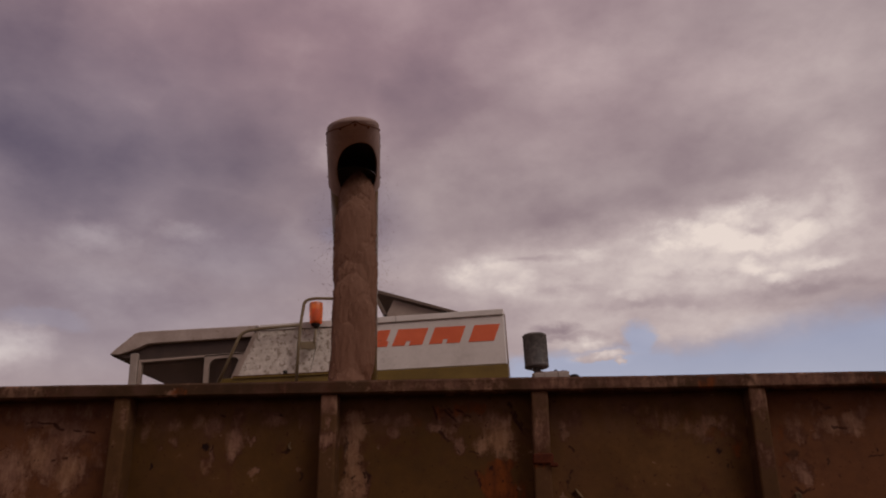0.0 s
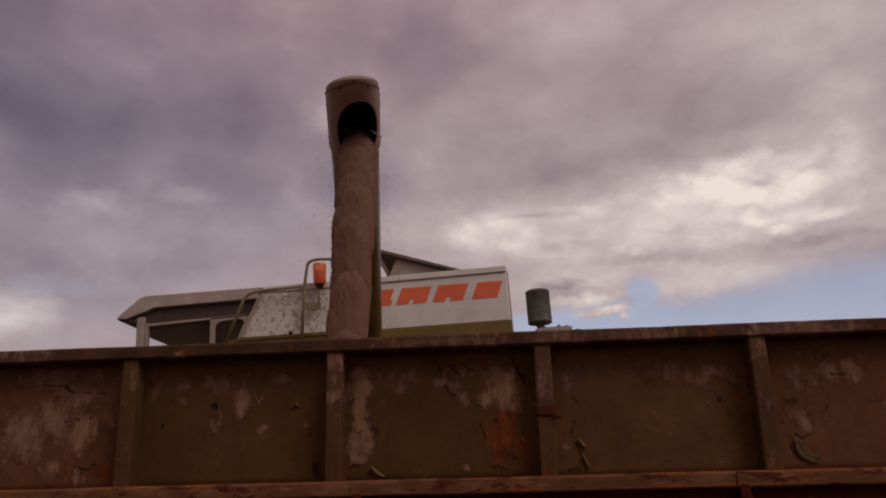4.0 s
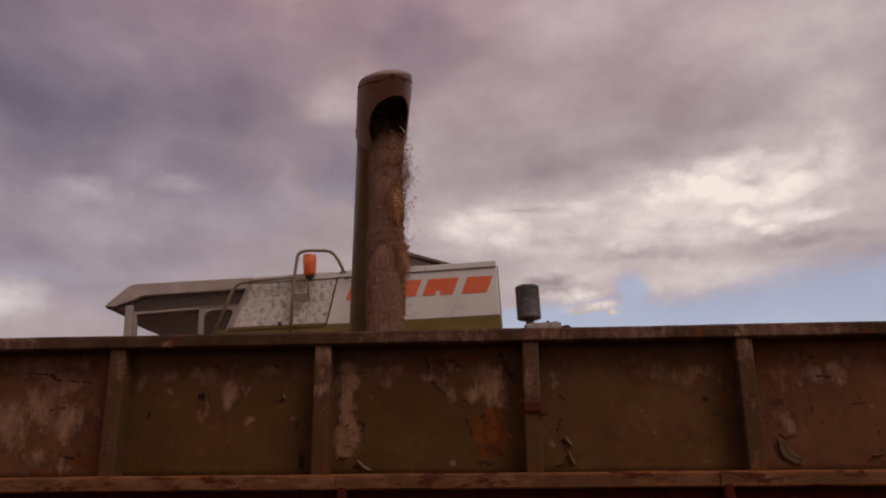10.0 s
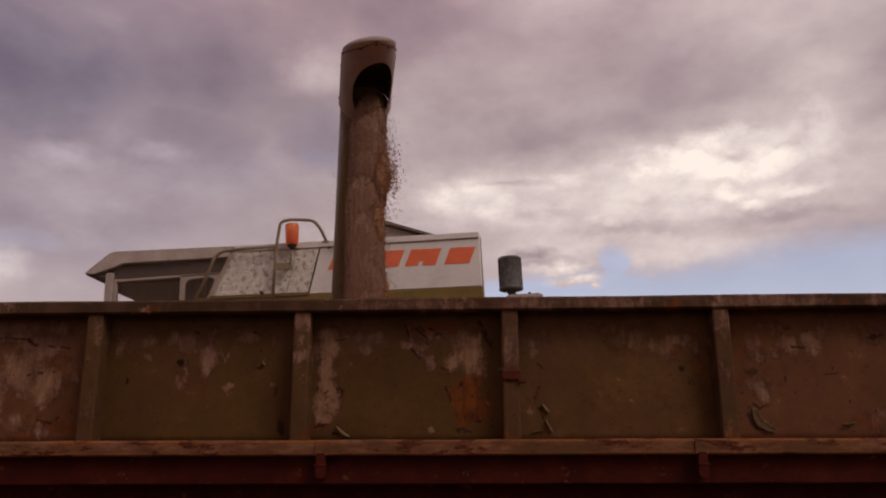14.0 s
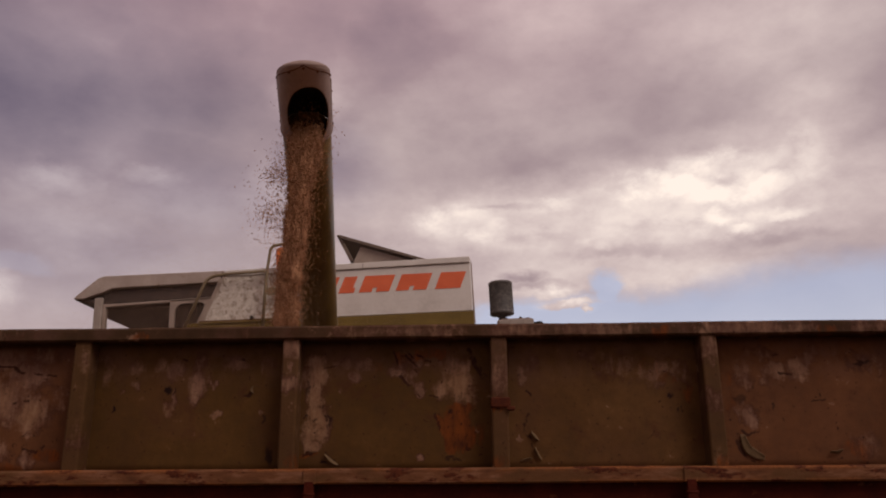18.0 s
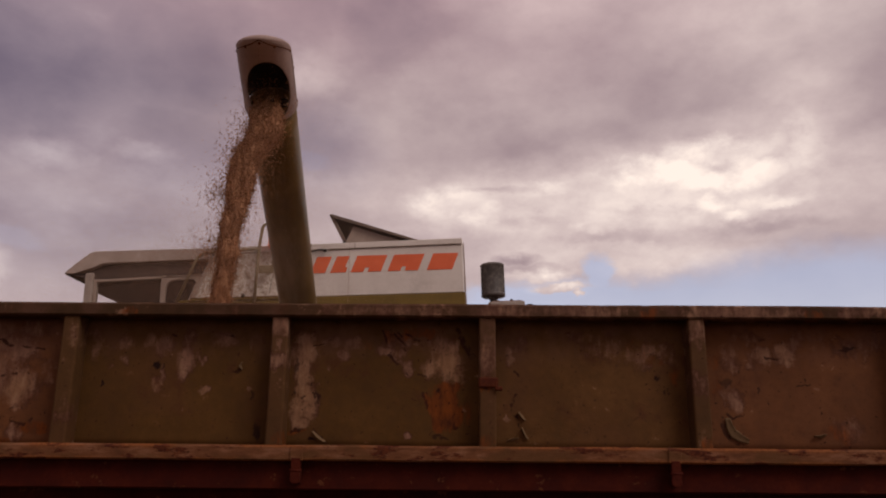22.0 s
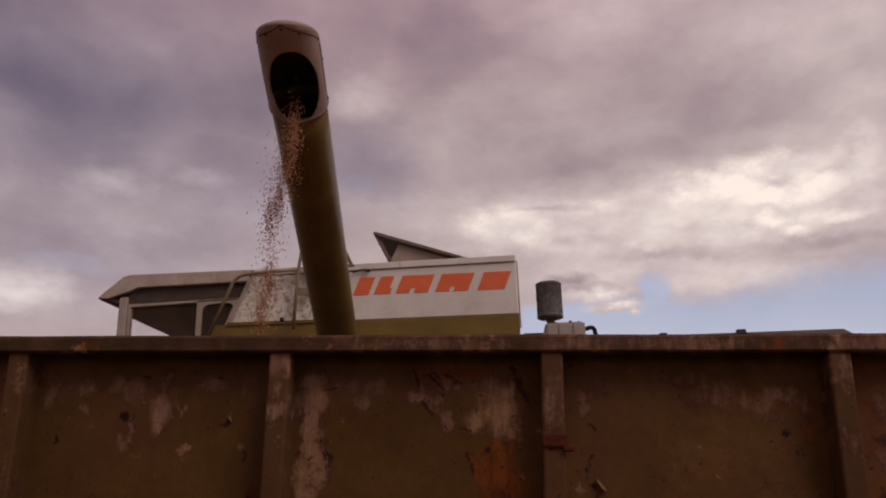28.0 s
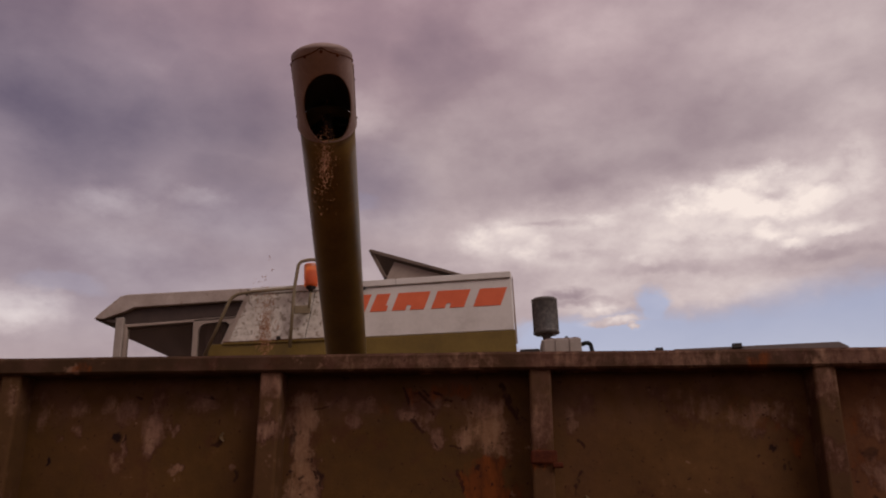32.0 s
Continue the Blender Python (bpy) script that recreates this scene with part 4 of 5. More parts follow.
mark(0.470, 0.735, 3.335, 3.540, 0.085)
mark(0.712, 0.925, 3.335, 3.400, 0.024)
mark(0.738, 0.955, 3.398, 3.540, 0.060)
mark(0.962, 1.418, 3.335, 3.540, 0.085, (0.42, 0.56, 0.26))
mark(1.414, 1.874, 3.335, 3.540, 0.085, (0.42, 0.56, 0.26))
mark(1.895, 2.290, 3.335, 3.540, 0.085)

# tank lid, raised at the front
lid = part("tank_lid", prism([(0.650, 4.175), (0.685, 4.185), (1.905, 3.765), (1.895, 3.735), (0.725, 4.125)], 0.30, 2.5, 0.004), LID_DARK, harvester, "dark sheet tank lid raised at an angle")
part("lid_side", prism([(0.875, 3.70), (0.84, 3.80), (0.955, 4.030), (1.83, 3.73)], 0.36, 0.39, 0.003), ROOF_GREY, lid, "pale folding lid side")
part("lid_lip", prism([(0.650, 4.175), (0.725, 4.125), (0.87, 3.83), (0.82, 3.83)], 0.33, 0.36, 0.003), LID_DARK, lid)
part("lid_strut", tube([(0.72, 0.35, 3.66), (0.85, 0.35, 3.83)], 0.012, 8), DARK_STEEL, lid)
part("lid_latch", tube(rounded([(0.47, -0.03, 3.598), (0.60, -0.035, 3.63), (0.655, -0.03, 3.61)], 0.03), 0.009, 8), DARK_STEEL, harvester, "thin black latch rod")
part("latch_knob", lathe([(0.004, -0.02), (0.018, -0.016), (0.022, 0.0), (0.016, 0.014), (0.004, 0.018)], 12, "y", (0.655, -0.035, 3.61)), DARK_STEEL, harvester)

# bare sheet panels between tank and cab
panel = part("sheet_panel", prism([(-0.972, 3.058), (-0.697, 3.618), (0.070, 3.618), (-0.045, 3.055)], 0.002, 0.03, 0.004), GALV, harvester, "blotchy unpainted sheet panel")
part("sheet_panel", prism([(-0.038, 3.055), (0.078, 3.618), (0.366, 3.616), (0.226, 3.050)], 0.004, 0.03, 0.004), GALV, harvester, "blotchy unpainted sheet panel")
part("panel_cap", prism([(-0.69, 3.622), (-0.675, 3.694), (0.360, 3.704), (0.368, 3.622)], -0.012, 0.6, 0.006), WHITE, harvester)
part("panel_gutter", prism([(-0.99, 3.035), (-0.985, 3.062), (0.23, 3.056), (0.23, 3.030)], -0.02, 0.02, 0.004), SEED_GREEN, harvester)
part("gutter_lip", prism([(-0.985, 3.062), (-0.980, 3.071), (0.232, 3.064), (0.232, 3.055)], -0.022, 0.0015, 0.002), RUSTY, harvester, "rusty lip under the sheet panels")
part("panel_back", block(-0.70, 0.29, 0.05, DEEP - 0.1, 2.7, 3.60, 0.01), CAB_DARK, harvester)
part("panel_knob", lathe([(0.005, -0.03), (0.022, -0.025), (0.026, 0.0), (0.02, 0.01)], 12, "y", (-0.34, -0.01, 3.085)), DARK_STEEL, harvester)
part("seam_rib", prism([(0.226, 3.05), (0.368, 3.62), (0.380, 3.62), (0.238, 3.05)], -0.008, 0.02, 0.002), DARK_STEEL, harvester)
part("edge_rib", prism([(-0.725, 3.672), (-0.665, 3.672), (-0.935, 3.06), (-0.985, 3.06)], 0.0, 0.04, 0.003), ROOF_GREY, harvester)

# cab: roof with a peaked visor, posts, window frames and dark inner sheets
cab = part("cab_roof", prism([(-2.575, 3.435), (-2.51, 3.500), (-2.275, 3.690), (-2.20, 3.708), (-0.70, 3.704), (-0.70, 3.560), (-2.10, 3.545), (-2.20, 3.500), (-2.45, 3.425)], 0.02, 1.9, 0.012),
           ROOF_PALE, harvester, "dusty grey cab roof with a peaked visor")
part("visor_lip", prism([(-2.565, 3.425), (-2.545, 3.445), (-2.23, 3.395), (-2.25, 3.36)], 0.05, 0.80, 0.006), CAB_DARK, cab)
part("roof_underside", prism([(-2.46, 3.42), (-2.19, 3.495), (-2.10, 3.54), (-0.72, 3.555), (-0.80, 3.40), (-2.20, 3.36)], 0.08, 0.44, 0.004), CAB_DARK, cab, "dark brown sheet under the cab roof")
part("roof_seam", tube(rounded([(-0.735, 0.01, 3.60), (-0.72, 0.0, 3.675), (-0.70, 0.5, 3.682)], 0.03), 0.012, 8), DARK_STEEL, cab)
part("front_post", block(-2.315, -2.215, 0.04, 0.11, 2.1, 3.44, 0.012), POST_GREY, harvester, "pale front cab post")
part("door_edge", block(-2.212, -2.170, 0.06, 0.12, 2.1, 3.36, 0.006), ROOF_GREY, harvester)
part("window_bar", prism([(-2.17, 3.318), (-2.17, 3.352), (-0.84, 3.385), (-0.85, 3.355)], 0.05, 0.10, 0.005), ROOF_GREY, harvester, "pale window head bar")


def rear_frame():
    """The pale frame of the rear side window, with its rounded inner corners."""
    bm = bmesh.new()
    outer = [(-1.375, 2.6), (-1.375, 3.362), (-0.845, 3.375), (-1.17, 2.6)]
    steps = 6
    inner = [(-1.315, 2.6)]
    for cx, cz, a0, a1, r in ((-1.215, 3.215, 180, 90, 0.10), (-1.010, 3.255, 90, 20, 0.07)):
        inner += [(cx + r * math.cos(radians(a0 + (a1 - a0) * k / steps)), cz + r * math.sin(radians(a0 + (a1 - a0) * k / steps))) for k in range(steps + 1)]
    inner += [(-1.22, 2.6)]
    loop = outer[:3] + [(-0.845, 3.375), (-1.17, 2.6)][1:]
    a = [bm.verts.new((x, 0.05, z)) for x, z in loop]
    b = [bm.verts.new((x, 0.05, z)) for x, z in inner]
    edges = [bm.edges.new((p, q)) for p, q in zip(a, a[1:])] + [bm.edges.new((p, q)) for p, q in zip(b, b[1:])]
    edges += [bm.edges.new((a[0], b[0])), bm.edges.new((a[-1], b[-1]))]
    bmesh.ops.triangle_fill(bm, edges=edges, use_beauty=True)
    made = bmesh.ops.extrude_face_region(bm, geom=list(bm.faces))["geom"]
    bmesh.ops.translate(bm, verts=[v for v in made if isinstance(v, bmesh.types.BMVert)], vec=(0, 0.04, 0))
    bmesh.ops.recalc_face_normals(bm, faces=bm.faces)
    return part("rear_window_frame", bm, ROOF_GREY, harvester, "pale rounded window frame")


rear_frame()
part("window_pane", prism([(-2.170, 2.1), (-2.170, 3.318), (-1.375, 3.338), (-1.375, 2.1)], 0.070, 0.076), DUST_GLASS, harvester, "cab window filmed with brown dust")
part("window_pane", prism([(-1.33, 2.6), (-1.33, 3.325), (-0.90, 3.325), (-1.19, 2.6)], 0.064, 0.070), DUST_GLASS, harvester, "cab window filmed with brown dust")
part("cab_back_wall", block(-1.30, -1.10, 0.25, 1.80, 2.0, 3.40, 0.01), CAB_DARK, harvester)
# added sheet; its dark colour stands for the shade inside the cab
part("cab_shade_sheet", prism([(-2.22, 3.40), (-1.12, 3.40), (-1.12, 2.4), (-1.40, 2.4), (-1.775, 3.005), (-2.376, 3.288), (-2.376, 3.40)], 0.46, 0.50), CAB_DARK, harvester, "dark sheet standing for the shaded inside of the cab")
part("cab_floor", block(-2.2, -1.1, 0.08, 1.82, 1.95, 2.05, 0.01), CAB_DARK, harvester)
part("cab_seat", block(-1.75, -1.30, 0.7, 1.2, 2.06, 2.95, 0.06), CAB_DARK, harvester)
part("far_post", block(-2.30, -2.22, 1.76, 1.83, 2.1, 3.42, 0.01), ROOF_GREY, harvester)

# hand rail, guard hoop and warning beacon
part("hand_rail", tube(rounded([(-1.165, -0.10, 2.90), (-0.875, -0.10, 3.595), (-0.66, -0.10, 3.622), (-0.152, -0.10, 3.640)], 0.12, 8), 0.019, 12), PIPE_OLIVE, harvester, "dusty olive bent hand rail")
part("guard_hoop", tube(rounded([(-0.182, -0.10, 2.95), (-0.150, -0.10, 3.60), (-0.100, -0.10, 3.945), (0.015, -0.09, 3.975), (0.300, -0.06, 3.960), (0.385, -0.03, 3.86), (0.455, 0.0, 3.690)], 0.12, 8), 0.019, 12),
     PIPE_OLIVE, harvester, "dusty olive bent guard hoop")
part("hoop_foot", block(0.405, 0.49, -0.03, 0.05, 3.675, 3.70, 0.006), PIPE_OLIVE, harvester)
part("beacon_plate", block(-0.140, 0.045, -0.10, -0.085, 3.335, 3.430, 0.005), PIPE_OLIVE, harvester)
beacon = part("beacon", lathe([(0.004, 3.645), (0.070, 3.648), (0.076, 3.665), (0.080, 3.76), (0.083, 3.87), (0.081, 3.897), (0.070, 3.912), (0.004, 3.918)], 28, "z", (0.045, -0.09, 0)), AMBER, harvester, "orange warning beacon dome")
part("beacon_base", lathe([(0.004, 3.585), (0.022, 3.588), (0.030, 3.612), (0.055, 3.628), (0.058, 3.646), (0.004, 3.648)], 20, "z", (0.045, -0.09, 0)), DARK_STEEL, beacon)
part("beacon_bulb", lathe([(0.004, 3.656), (0.038, 3.658), (0.042, 3.72), (0.038, 3.83), (0.006, 3.84)], 16, "z", (0.045, -0.09, 0)), RED, beacon)
part("beacon_stem", tube([(0.025, -0.09, 3.40), (0.045, -0.09, 3.60)], 0.014, 10), PIPE_OLIVE, beacon)

# engine deck behind the tank: pre-cleaner on its stem, cover and hose
FX = 2.715
cleaner = part("pre_cleaner", lathe([(0.004, 3.035), (0.128, 3.037), (0.150, 3.048), (0.150, 3.082), (0.143, 3.088), (0.144, 3.425), (0.150, 3.429), (0.150, 3.452), (0.130, 3.466), (0.02, 3.476), (0.004, 3.476)], 40, "z", (FX, 0.35, 0)),
               FILTER_GREY, harvester, "grey mesh air pre-cleaner bowl")
for k in range(36):
    a = 2 * math.pi * k / 36
    part("rib", block(FX + 0.144 * math.cos(a) - 0.004, FX + 0.144 * math.cos(a) + 0.004, 0.35 + 0.144 * math.sin(a) - 0.004, 0.35 + 0.144 * math.sin(a) + 0.004, 3.09, 3.42, 0.0), FILTER_GREY, cleaner)
part("stem", lathe([(0.05, 2.80), (0.05, 2.93), (0.042, 2.96), (0.045, 3.005), (0.075, 3.035)], 20, "z", (FX, 0.35, 0)), FILTER_GREY, cleaner)
part("engine_cover", block(2.640, 3.085, 0.15, 0.9, 2.55, 2.945, 0.012), POST_GREY, harvester, "dusty beige engine cover")
part("cover_cap", block(2.68, 3.06, 0.17, 0.6, 2.945, 2.958, 0.005), HOOD_GREY, harvester)
for x, h in ((2.76, 0.016), (2.93, 0.026), (3.02, 0.012)):
    part("cover_knob", lathe([(0.004, 2.956), (0.018, 2.957), (0.016, 2.957 + h), (0.004, 2.959 + h)], 12, "z", (x, 0.22, 0)), DARK_STEEL, harvester)
for x in (2.672, 2.80, 2.96):
    part("cover_rib", block(x - 0.006, x + 0.006, 0.138, 0.16, 2.60, 2.938, 0.002), POST_GREY, harvester)
part("hose", tube(rounded([(3.08, 0.25, 2.885), (3.19, 0.25, 2.910), (3.225, 0.25, 2.70)], 0.06, 8), 0.024, 12), RUBBER, harvester, "short black hose")
part("deck_bracket", block(2.39, 2.61, 0.10, 0.3, 2.60, 2.838, 0.01), DARK_STEEL, harvester)
rear_deck = part("rear_deck", prism([(3.41, 2.30), (3.41, 2.803), (4.14, 2.810), (4.18, 2.826), (6.02, 2.822), (6.12, 2.765), (6.20, 2.30)], 0.50, 2.55, 0.008), DECK_GREY, harvester, "pale rear deck over the straw walkers")
for x, w, h in ((4.00, 0.05, 0.034), (4.88, 0.06, 0.042)):
    part("deck_catch", prism([(x - w, 2.80), (x - w * 0.8, 2.814 + h), (x + w * 0.8, 2.816 + h), (x + w, 2.80)], 0.47, 0.53, 0.006), DARK_STEEL, rear_deck)
part("rear_body", block(3.62, 5.95, 0.55, 2.50, 1.35, 2.29, 0.03), SEED_GREEN, harvester, "olive straw walker housing")
part("deck_bracket", block(3.16, 3.40, 0.25, 0.7, 2.55, 2.80, 0.02), DARK_STEEL, harvester)

# wheels under the machine
for x, r, w in ((-1.55, 0.86, 0.30), (3.05, 0.52, 0.18)):
    low = -x * math.sin(radians(-LEAN_DEG)) / math.cos(radians(LEAN_DEG))
    for y in (0.1 + w, DEEP - 0.1 - w):
        c = (x, y, r + low - 0.02)
        wheel = part("wheel", lathe([(r * 0.5, -w), (r * 0.86, -w), (r * 0.97, -w * 0.75), (r, 0), (r * 0.97, w * 0.75), (r * 0.86, w), (r * 0.5, w)], 40, "y", c), RUBBER, harvester)
        part("rim", lathe([(0.05, -w * 0.5), (r * 0.3, -w * 0.6), (r * 0.5, -w * 0.9), (r * 0.52, 0), (r * 0.5, w * 0.9), (r * 0.3, w * 0.6), (0.05, w * 0.5)], 30, "y", c), WHITE, wheel)
        part("hub", tube([(x, y, c[2]), (x, DEEP / 2, c[2])], 0.09, 14), DARK_STEEL, wheel)
part("cab_base", block(-2.25, -1.0, 0.2, DEEP - 0.8, 1.2, 1.97, 0.04), SEED_GREEN, harvester)
part("pivot_housing", lathe([(0.02, 0.72), (0.26, 0.75), (0.28, 0.9), (0.28, 1.45), (0.20, 1.58), (0.02, 1.60)], 32, "z", (0.62, -0.29, 0)), SEED_GREEN, harvester, "round auger pivot housing")

# ---- unloading auger ----
PIVOT, REACH, RISE, HOOD_R, TUBE_R = Vector((-0.917, 9.212, 1.315)), 5.42, 24.0, 0.160, 0.149
SWING = [(0, 7.84), (1, 7.82), (2, 7.83), (3, 7.84), (3.5, 7.88), (5.5, 7.93), (6.5, 7.87), (7, 8.23), (7.5, 9.02), (8, 9.72), (8.5, 10.33), (9, 10.68), (10, 10.69), (11, 10.72),
         (12, 10.82), (13, 10.88), (14, 10.73), (15, 10.84), (15.5, 10.76), (16.5, 10.0), (17.5, 8.04), (18, 6.82), (18.5, 5.75), (19, 5.26), (19.5, 4.90), (20, 4.80), (21, 4.54), (22, 4.51),
         (23, 4.58), (24, 4.68), (25, 4.70), (25.5, 4.69), (27.5, 4.83), (28, 4.81), (29, 4.77), (29.1, 4.80), (29.2, 4.70), (29.3, 3.6), (29.4, 1.9),
         (29.5, 1.30), (30, 1.38), (30.5, 1.44), (30.7, 1.60), (30.9, 2.2), (31, 2.52), (31.1, 3.3), (31.2, 3.7), (31.3, 4.2), (31.4, 4.7), (31.5, 5.30), (31.6, 5.8), (31.7, 6.3), (31.8, 6.6),
         (31.9, 6.9), (32, 7.32)]


def swung(angle):
    """The tube at a swing angle; it swings on an inclined ring, so that it rolls about its own length as it goes."""
    return pose(*PIVOT, -RISE, 0, angle) @ pose(0, 0, 0, 0, -1.3 * (angle - 7.2), 0)


def auger_pose(t):
    angle = float(np.interp(t, [s[0] for s in SWING], [s[1] for s in SWING]))
    return swung(angle)


def ring_tube(bm, r, s0, s1, n=40, sides=40):
    rings = [[bm.verts.new((r * math.cos(2 * math.pi * k / sides), -s, r * math.sin(2 * math.pi * k / sides))) for k in range(sides)] for s in np.linspace(s0, s1, n)]
    for a, b in zip(rings, rings[1:]):
        for k in range(sides):
            bm.faces.new((a[k], b[k], b[(k + 1) % sides], a[(k + 1) % sides])).smooth = True
    return bm


auger = part("auger_tube", ring_tube(bmesh.new(), TUBE_R, -0.1, REACH - 0.455, 30), TUBE_GREEN, harvester, "long olive unloading auger tube")
mod = auger.modifiers.new("thickness", "SOLIDIFY")
mod.thickness, mod.offset = 0.006, -1


TWIST, SLANT = 0.12, 1.0


def hood_end(a, drop=0.0):
    """How far along the tube its slanted end lies, by the angle round it."""
    return REACH + 0.138 - drop - SLANT * HOOD_R * (1 + math.sin(a - TWIST))


def hood_radius(s):
    return HOOD_R * float(np.interp(s, [REACH - 0.46, REACH - 0.12, REACH - 0.02, REACH + 0.14], [1.0, 0.985, 0.962, 0.935]))


def spout():
    """The end hood: a tube whose underside has a discharge hole and whose end is cut at a slant."""
    bm = bmesh.new()
    sides, n = 72, 54
    mid, half, wide = REACH - 0.238, 0.228, 0.88
    grid = []
    for i in range(n + 1):
        row = []
        for k in range(sides):
            a = 2 * math.pi * k / sides
            end = hood_end(a)
            s0 = REACH - 0.46
            row.append([a, s0 + (end - s0) * i / n, False])
        grid.append(row)

    def inside(a, s):
        d = (a + math.pi / 2 - 0.225 + math.pi) % (2 * math.pi) - math.pi
        return math.hypot(d / (wide * (1.0 + 0.10 * (mid - s) / half)), (s - mid) / half), d

    verts = {}
    for i in range(n + 1):
        for k in range(sides):
            a, s, _ = grid[i][k]
            f, d = inside(a, s)
            near = any(inside(*grid[min(max(i + di, 0), n)][(k + dk) % sides][:2])[0] >= 1 for di in (-1, 0, 1) for dk in (-1, 0, 1))
            if f < 1:
                if not near:
                    continue
                a, s = a - d + d / f, mid + (s - mid) / f
            r = 0.005 + hood_radius(s) * (1 + 0.010 * noise.noise((3 * math.cos(a), s * 3, 3 * math.sin(a))))
            verts[i, k] = (bm.verts.new((r * math.cos(a), -s, r * math.sin(a))), f < 1)
    for i in range(n):
        for k in range(sides):
            keys = [(i, k), (i + 1, k), (i + 1, (k + 1) % sides), (i, (k + 1) % sides)]
            if all(q in verts for q in keys) and not all(verts[q][1] for q in keys):
                bm.faces.new([verts[q][0] for q in keys[::-1]]).smooth = True
    return bm


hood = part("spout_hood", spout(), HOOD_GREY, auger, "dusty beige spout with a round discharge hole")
# inner faces in dark steel: the hole's shade is put into their colour
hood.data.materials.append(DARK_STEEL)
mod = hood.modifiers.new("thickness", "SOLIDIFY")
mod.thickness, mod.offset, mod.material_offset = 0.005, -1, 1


def end_cap():
    """The bulged plate that closes the slanted end."""
    bm = bmesh.new()
    sides, rings = 56, []
    for q in (1.0, 0.995, 0.97, 0.93, 0.87, 0.78, 0.6, 0.4, 0.2, 0.05):
        ring = []
        for k in range(sides):
            a = 2 * math.pi * k / sides
            s = hood_end(a)
            r = (hood_radius(s) + 0.0055) * q
            along = q * s + (1 - q) * (REACH + 0.138 - SLANT * HOOD_R)
            ring.append(bm.verts.new((r * math.cos(a), -(along + 0.074 * math.sqrt(max(0.0, 1 - q * q)) + (0.0 if q < 1 else -0.006)), r * math.sin(a))))
        rings.append(ring)
    for p, q in zip(rings, rings[1:]):
        for k in range(sides):
            bm.faces.new((p[k], p[(k + 1) % sides], q[(k + 1) % sides], q[k])).smooth = True
    bm.faces.new(rings[-1])
    bmesh.ops.recalc_face_normals(bm, faces=bm.faces)
    return bm


cap = part("end_cap", end_cap(), HOOD_GREY, auger, "bulged dusty end cap")


def seam():
    """The rusty edge where the cap meets the hood, peaked in its middle."""
    pts = []
    for k in range(49):
        a = math.pi * (1 + k / 48)
        peak = 0.036 * math.exp(-abs((a - 1.5 * math.pi - TWIST) / 0.26) ** 1.3)
        s = hood_end(a, 0.030) + peak
        r = hood_radius(s) + 0.003
        pts.append((r * math.cos(a), -s, r * math.sin(a)))
    return tube(pts, 0.0042, 6)


part("cap_seam", seam(), RUSTY, auger)
crease_end = REACH - 0.238 + 0.228
for k in range(7):
    a = -math.pi / 2 + TWIST - 0.02 * k
    s = hood_end(a, 0.004) + (crease_end - hood_end(a, 0.004)) * k / 6
    bm = bmesh.new()
    bmesh.ops.create_icosphere(bm, subdivisions=1, radius=0.0055)
    bmesh.ops.translate(bm, verts=bm.verts, vec=((hood_radius(s) + 0.001) * math.cos(a), -s, (hood_radius(s) + 0.001) * math.sin(a)))
    part("rivet", bm, RUSTY, auger)
part("hood_edge", ring_tube(bmesh.new(), HOOD_R + 0.003, REACH - 0.464, REACH - 0.455, 3, 56), HOOD_GREY, auger).modifiers.new("thickness", "SOLIDIFY").thickness = 0.004
for a_deg, s in ((-83, None), (-52, None), (-116, None), (-5, None), (187, None), (2, REACH - 0.16), (178, REACH - 0.16), (2, REACH - 0.42), (178, REACH - 0.42)):
    a = radians(a_deg)
    s = hood_end(a, 0.016 if a_deg == -83 else 0.034) if s is None else s
    bm = bmesh.new()
    bmesh.ops.create_icosphere(bm, subdivisions=2, radius=0.0090)
    r = hood_radius(s) + 0.003
    bmesh.ops.translate(bm, verts=bm.verts, vec=(r * math.cos(a), -s, r * math.sin(a)))
    part("bolt", bm, RUSTY, auger)
for x in (HOOD_R * 0.99, -HOOD_R * 0.99):
    flange = part("seam_flange", block(x - 0.007, x + 0.007, -(REACH - 0.06), -(REACH - 0.45), -0.006, 0.008, 0.002), HOOD_GREY, auger)
    part("flange_gap", block(x - 0.003 - math.copysign(0.004, x), x + 0.003 - math.copysign(0.002, x), -(REACH - 0.07), -(REACH - 0.44), -0.016, -0.006, 0.001), RUSTY, flange)


def flight():
    """The screw inside the end of the tube."""
    bm = bmesh.new()
    turns, per, r = 5, 28, TUBE_R - 0.012
    last = None
    for i in range(turns * per + 1):
        a, s = 2 * math.pi * i / per, REACH - 0.47 - 0.24 * i / per
        pair = [bm.verts.new((q * math.cos(a), -s, q * math.sin(a))) for q in (0.03, r)]
        if last:
            bm.faces.new((last[0], last[1], pair[1], pair[0])).smooth = True
        last = pair
    return bm


screw = part("screw_flight", flight(), DARK_STEEL, auger)
screw.modifiers.new("thickness", "SOLIDIFY").thickness = 0.004
part("screw_shaft", tube([(0, -(REACH - 1.7), 0), (0, -(REACH - 0.42), 0)], 0.032, 12), DARK_STEEL, auger)

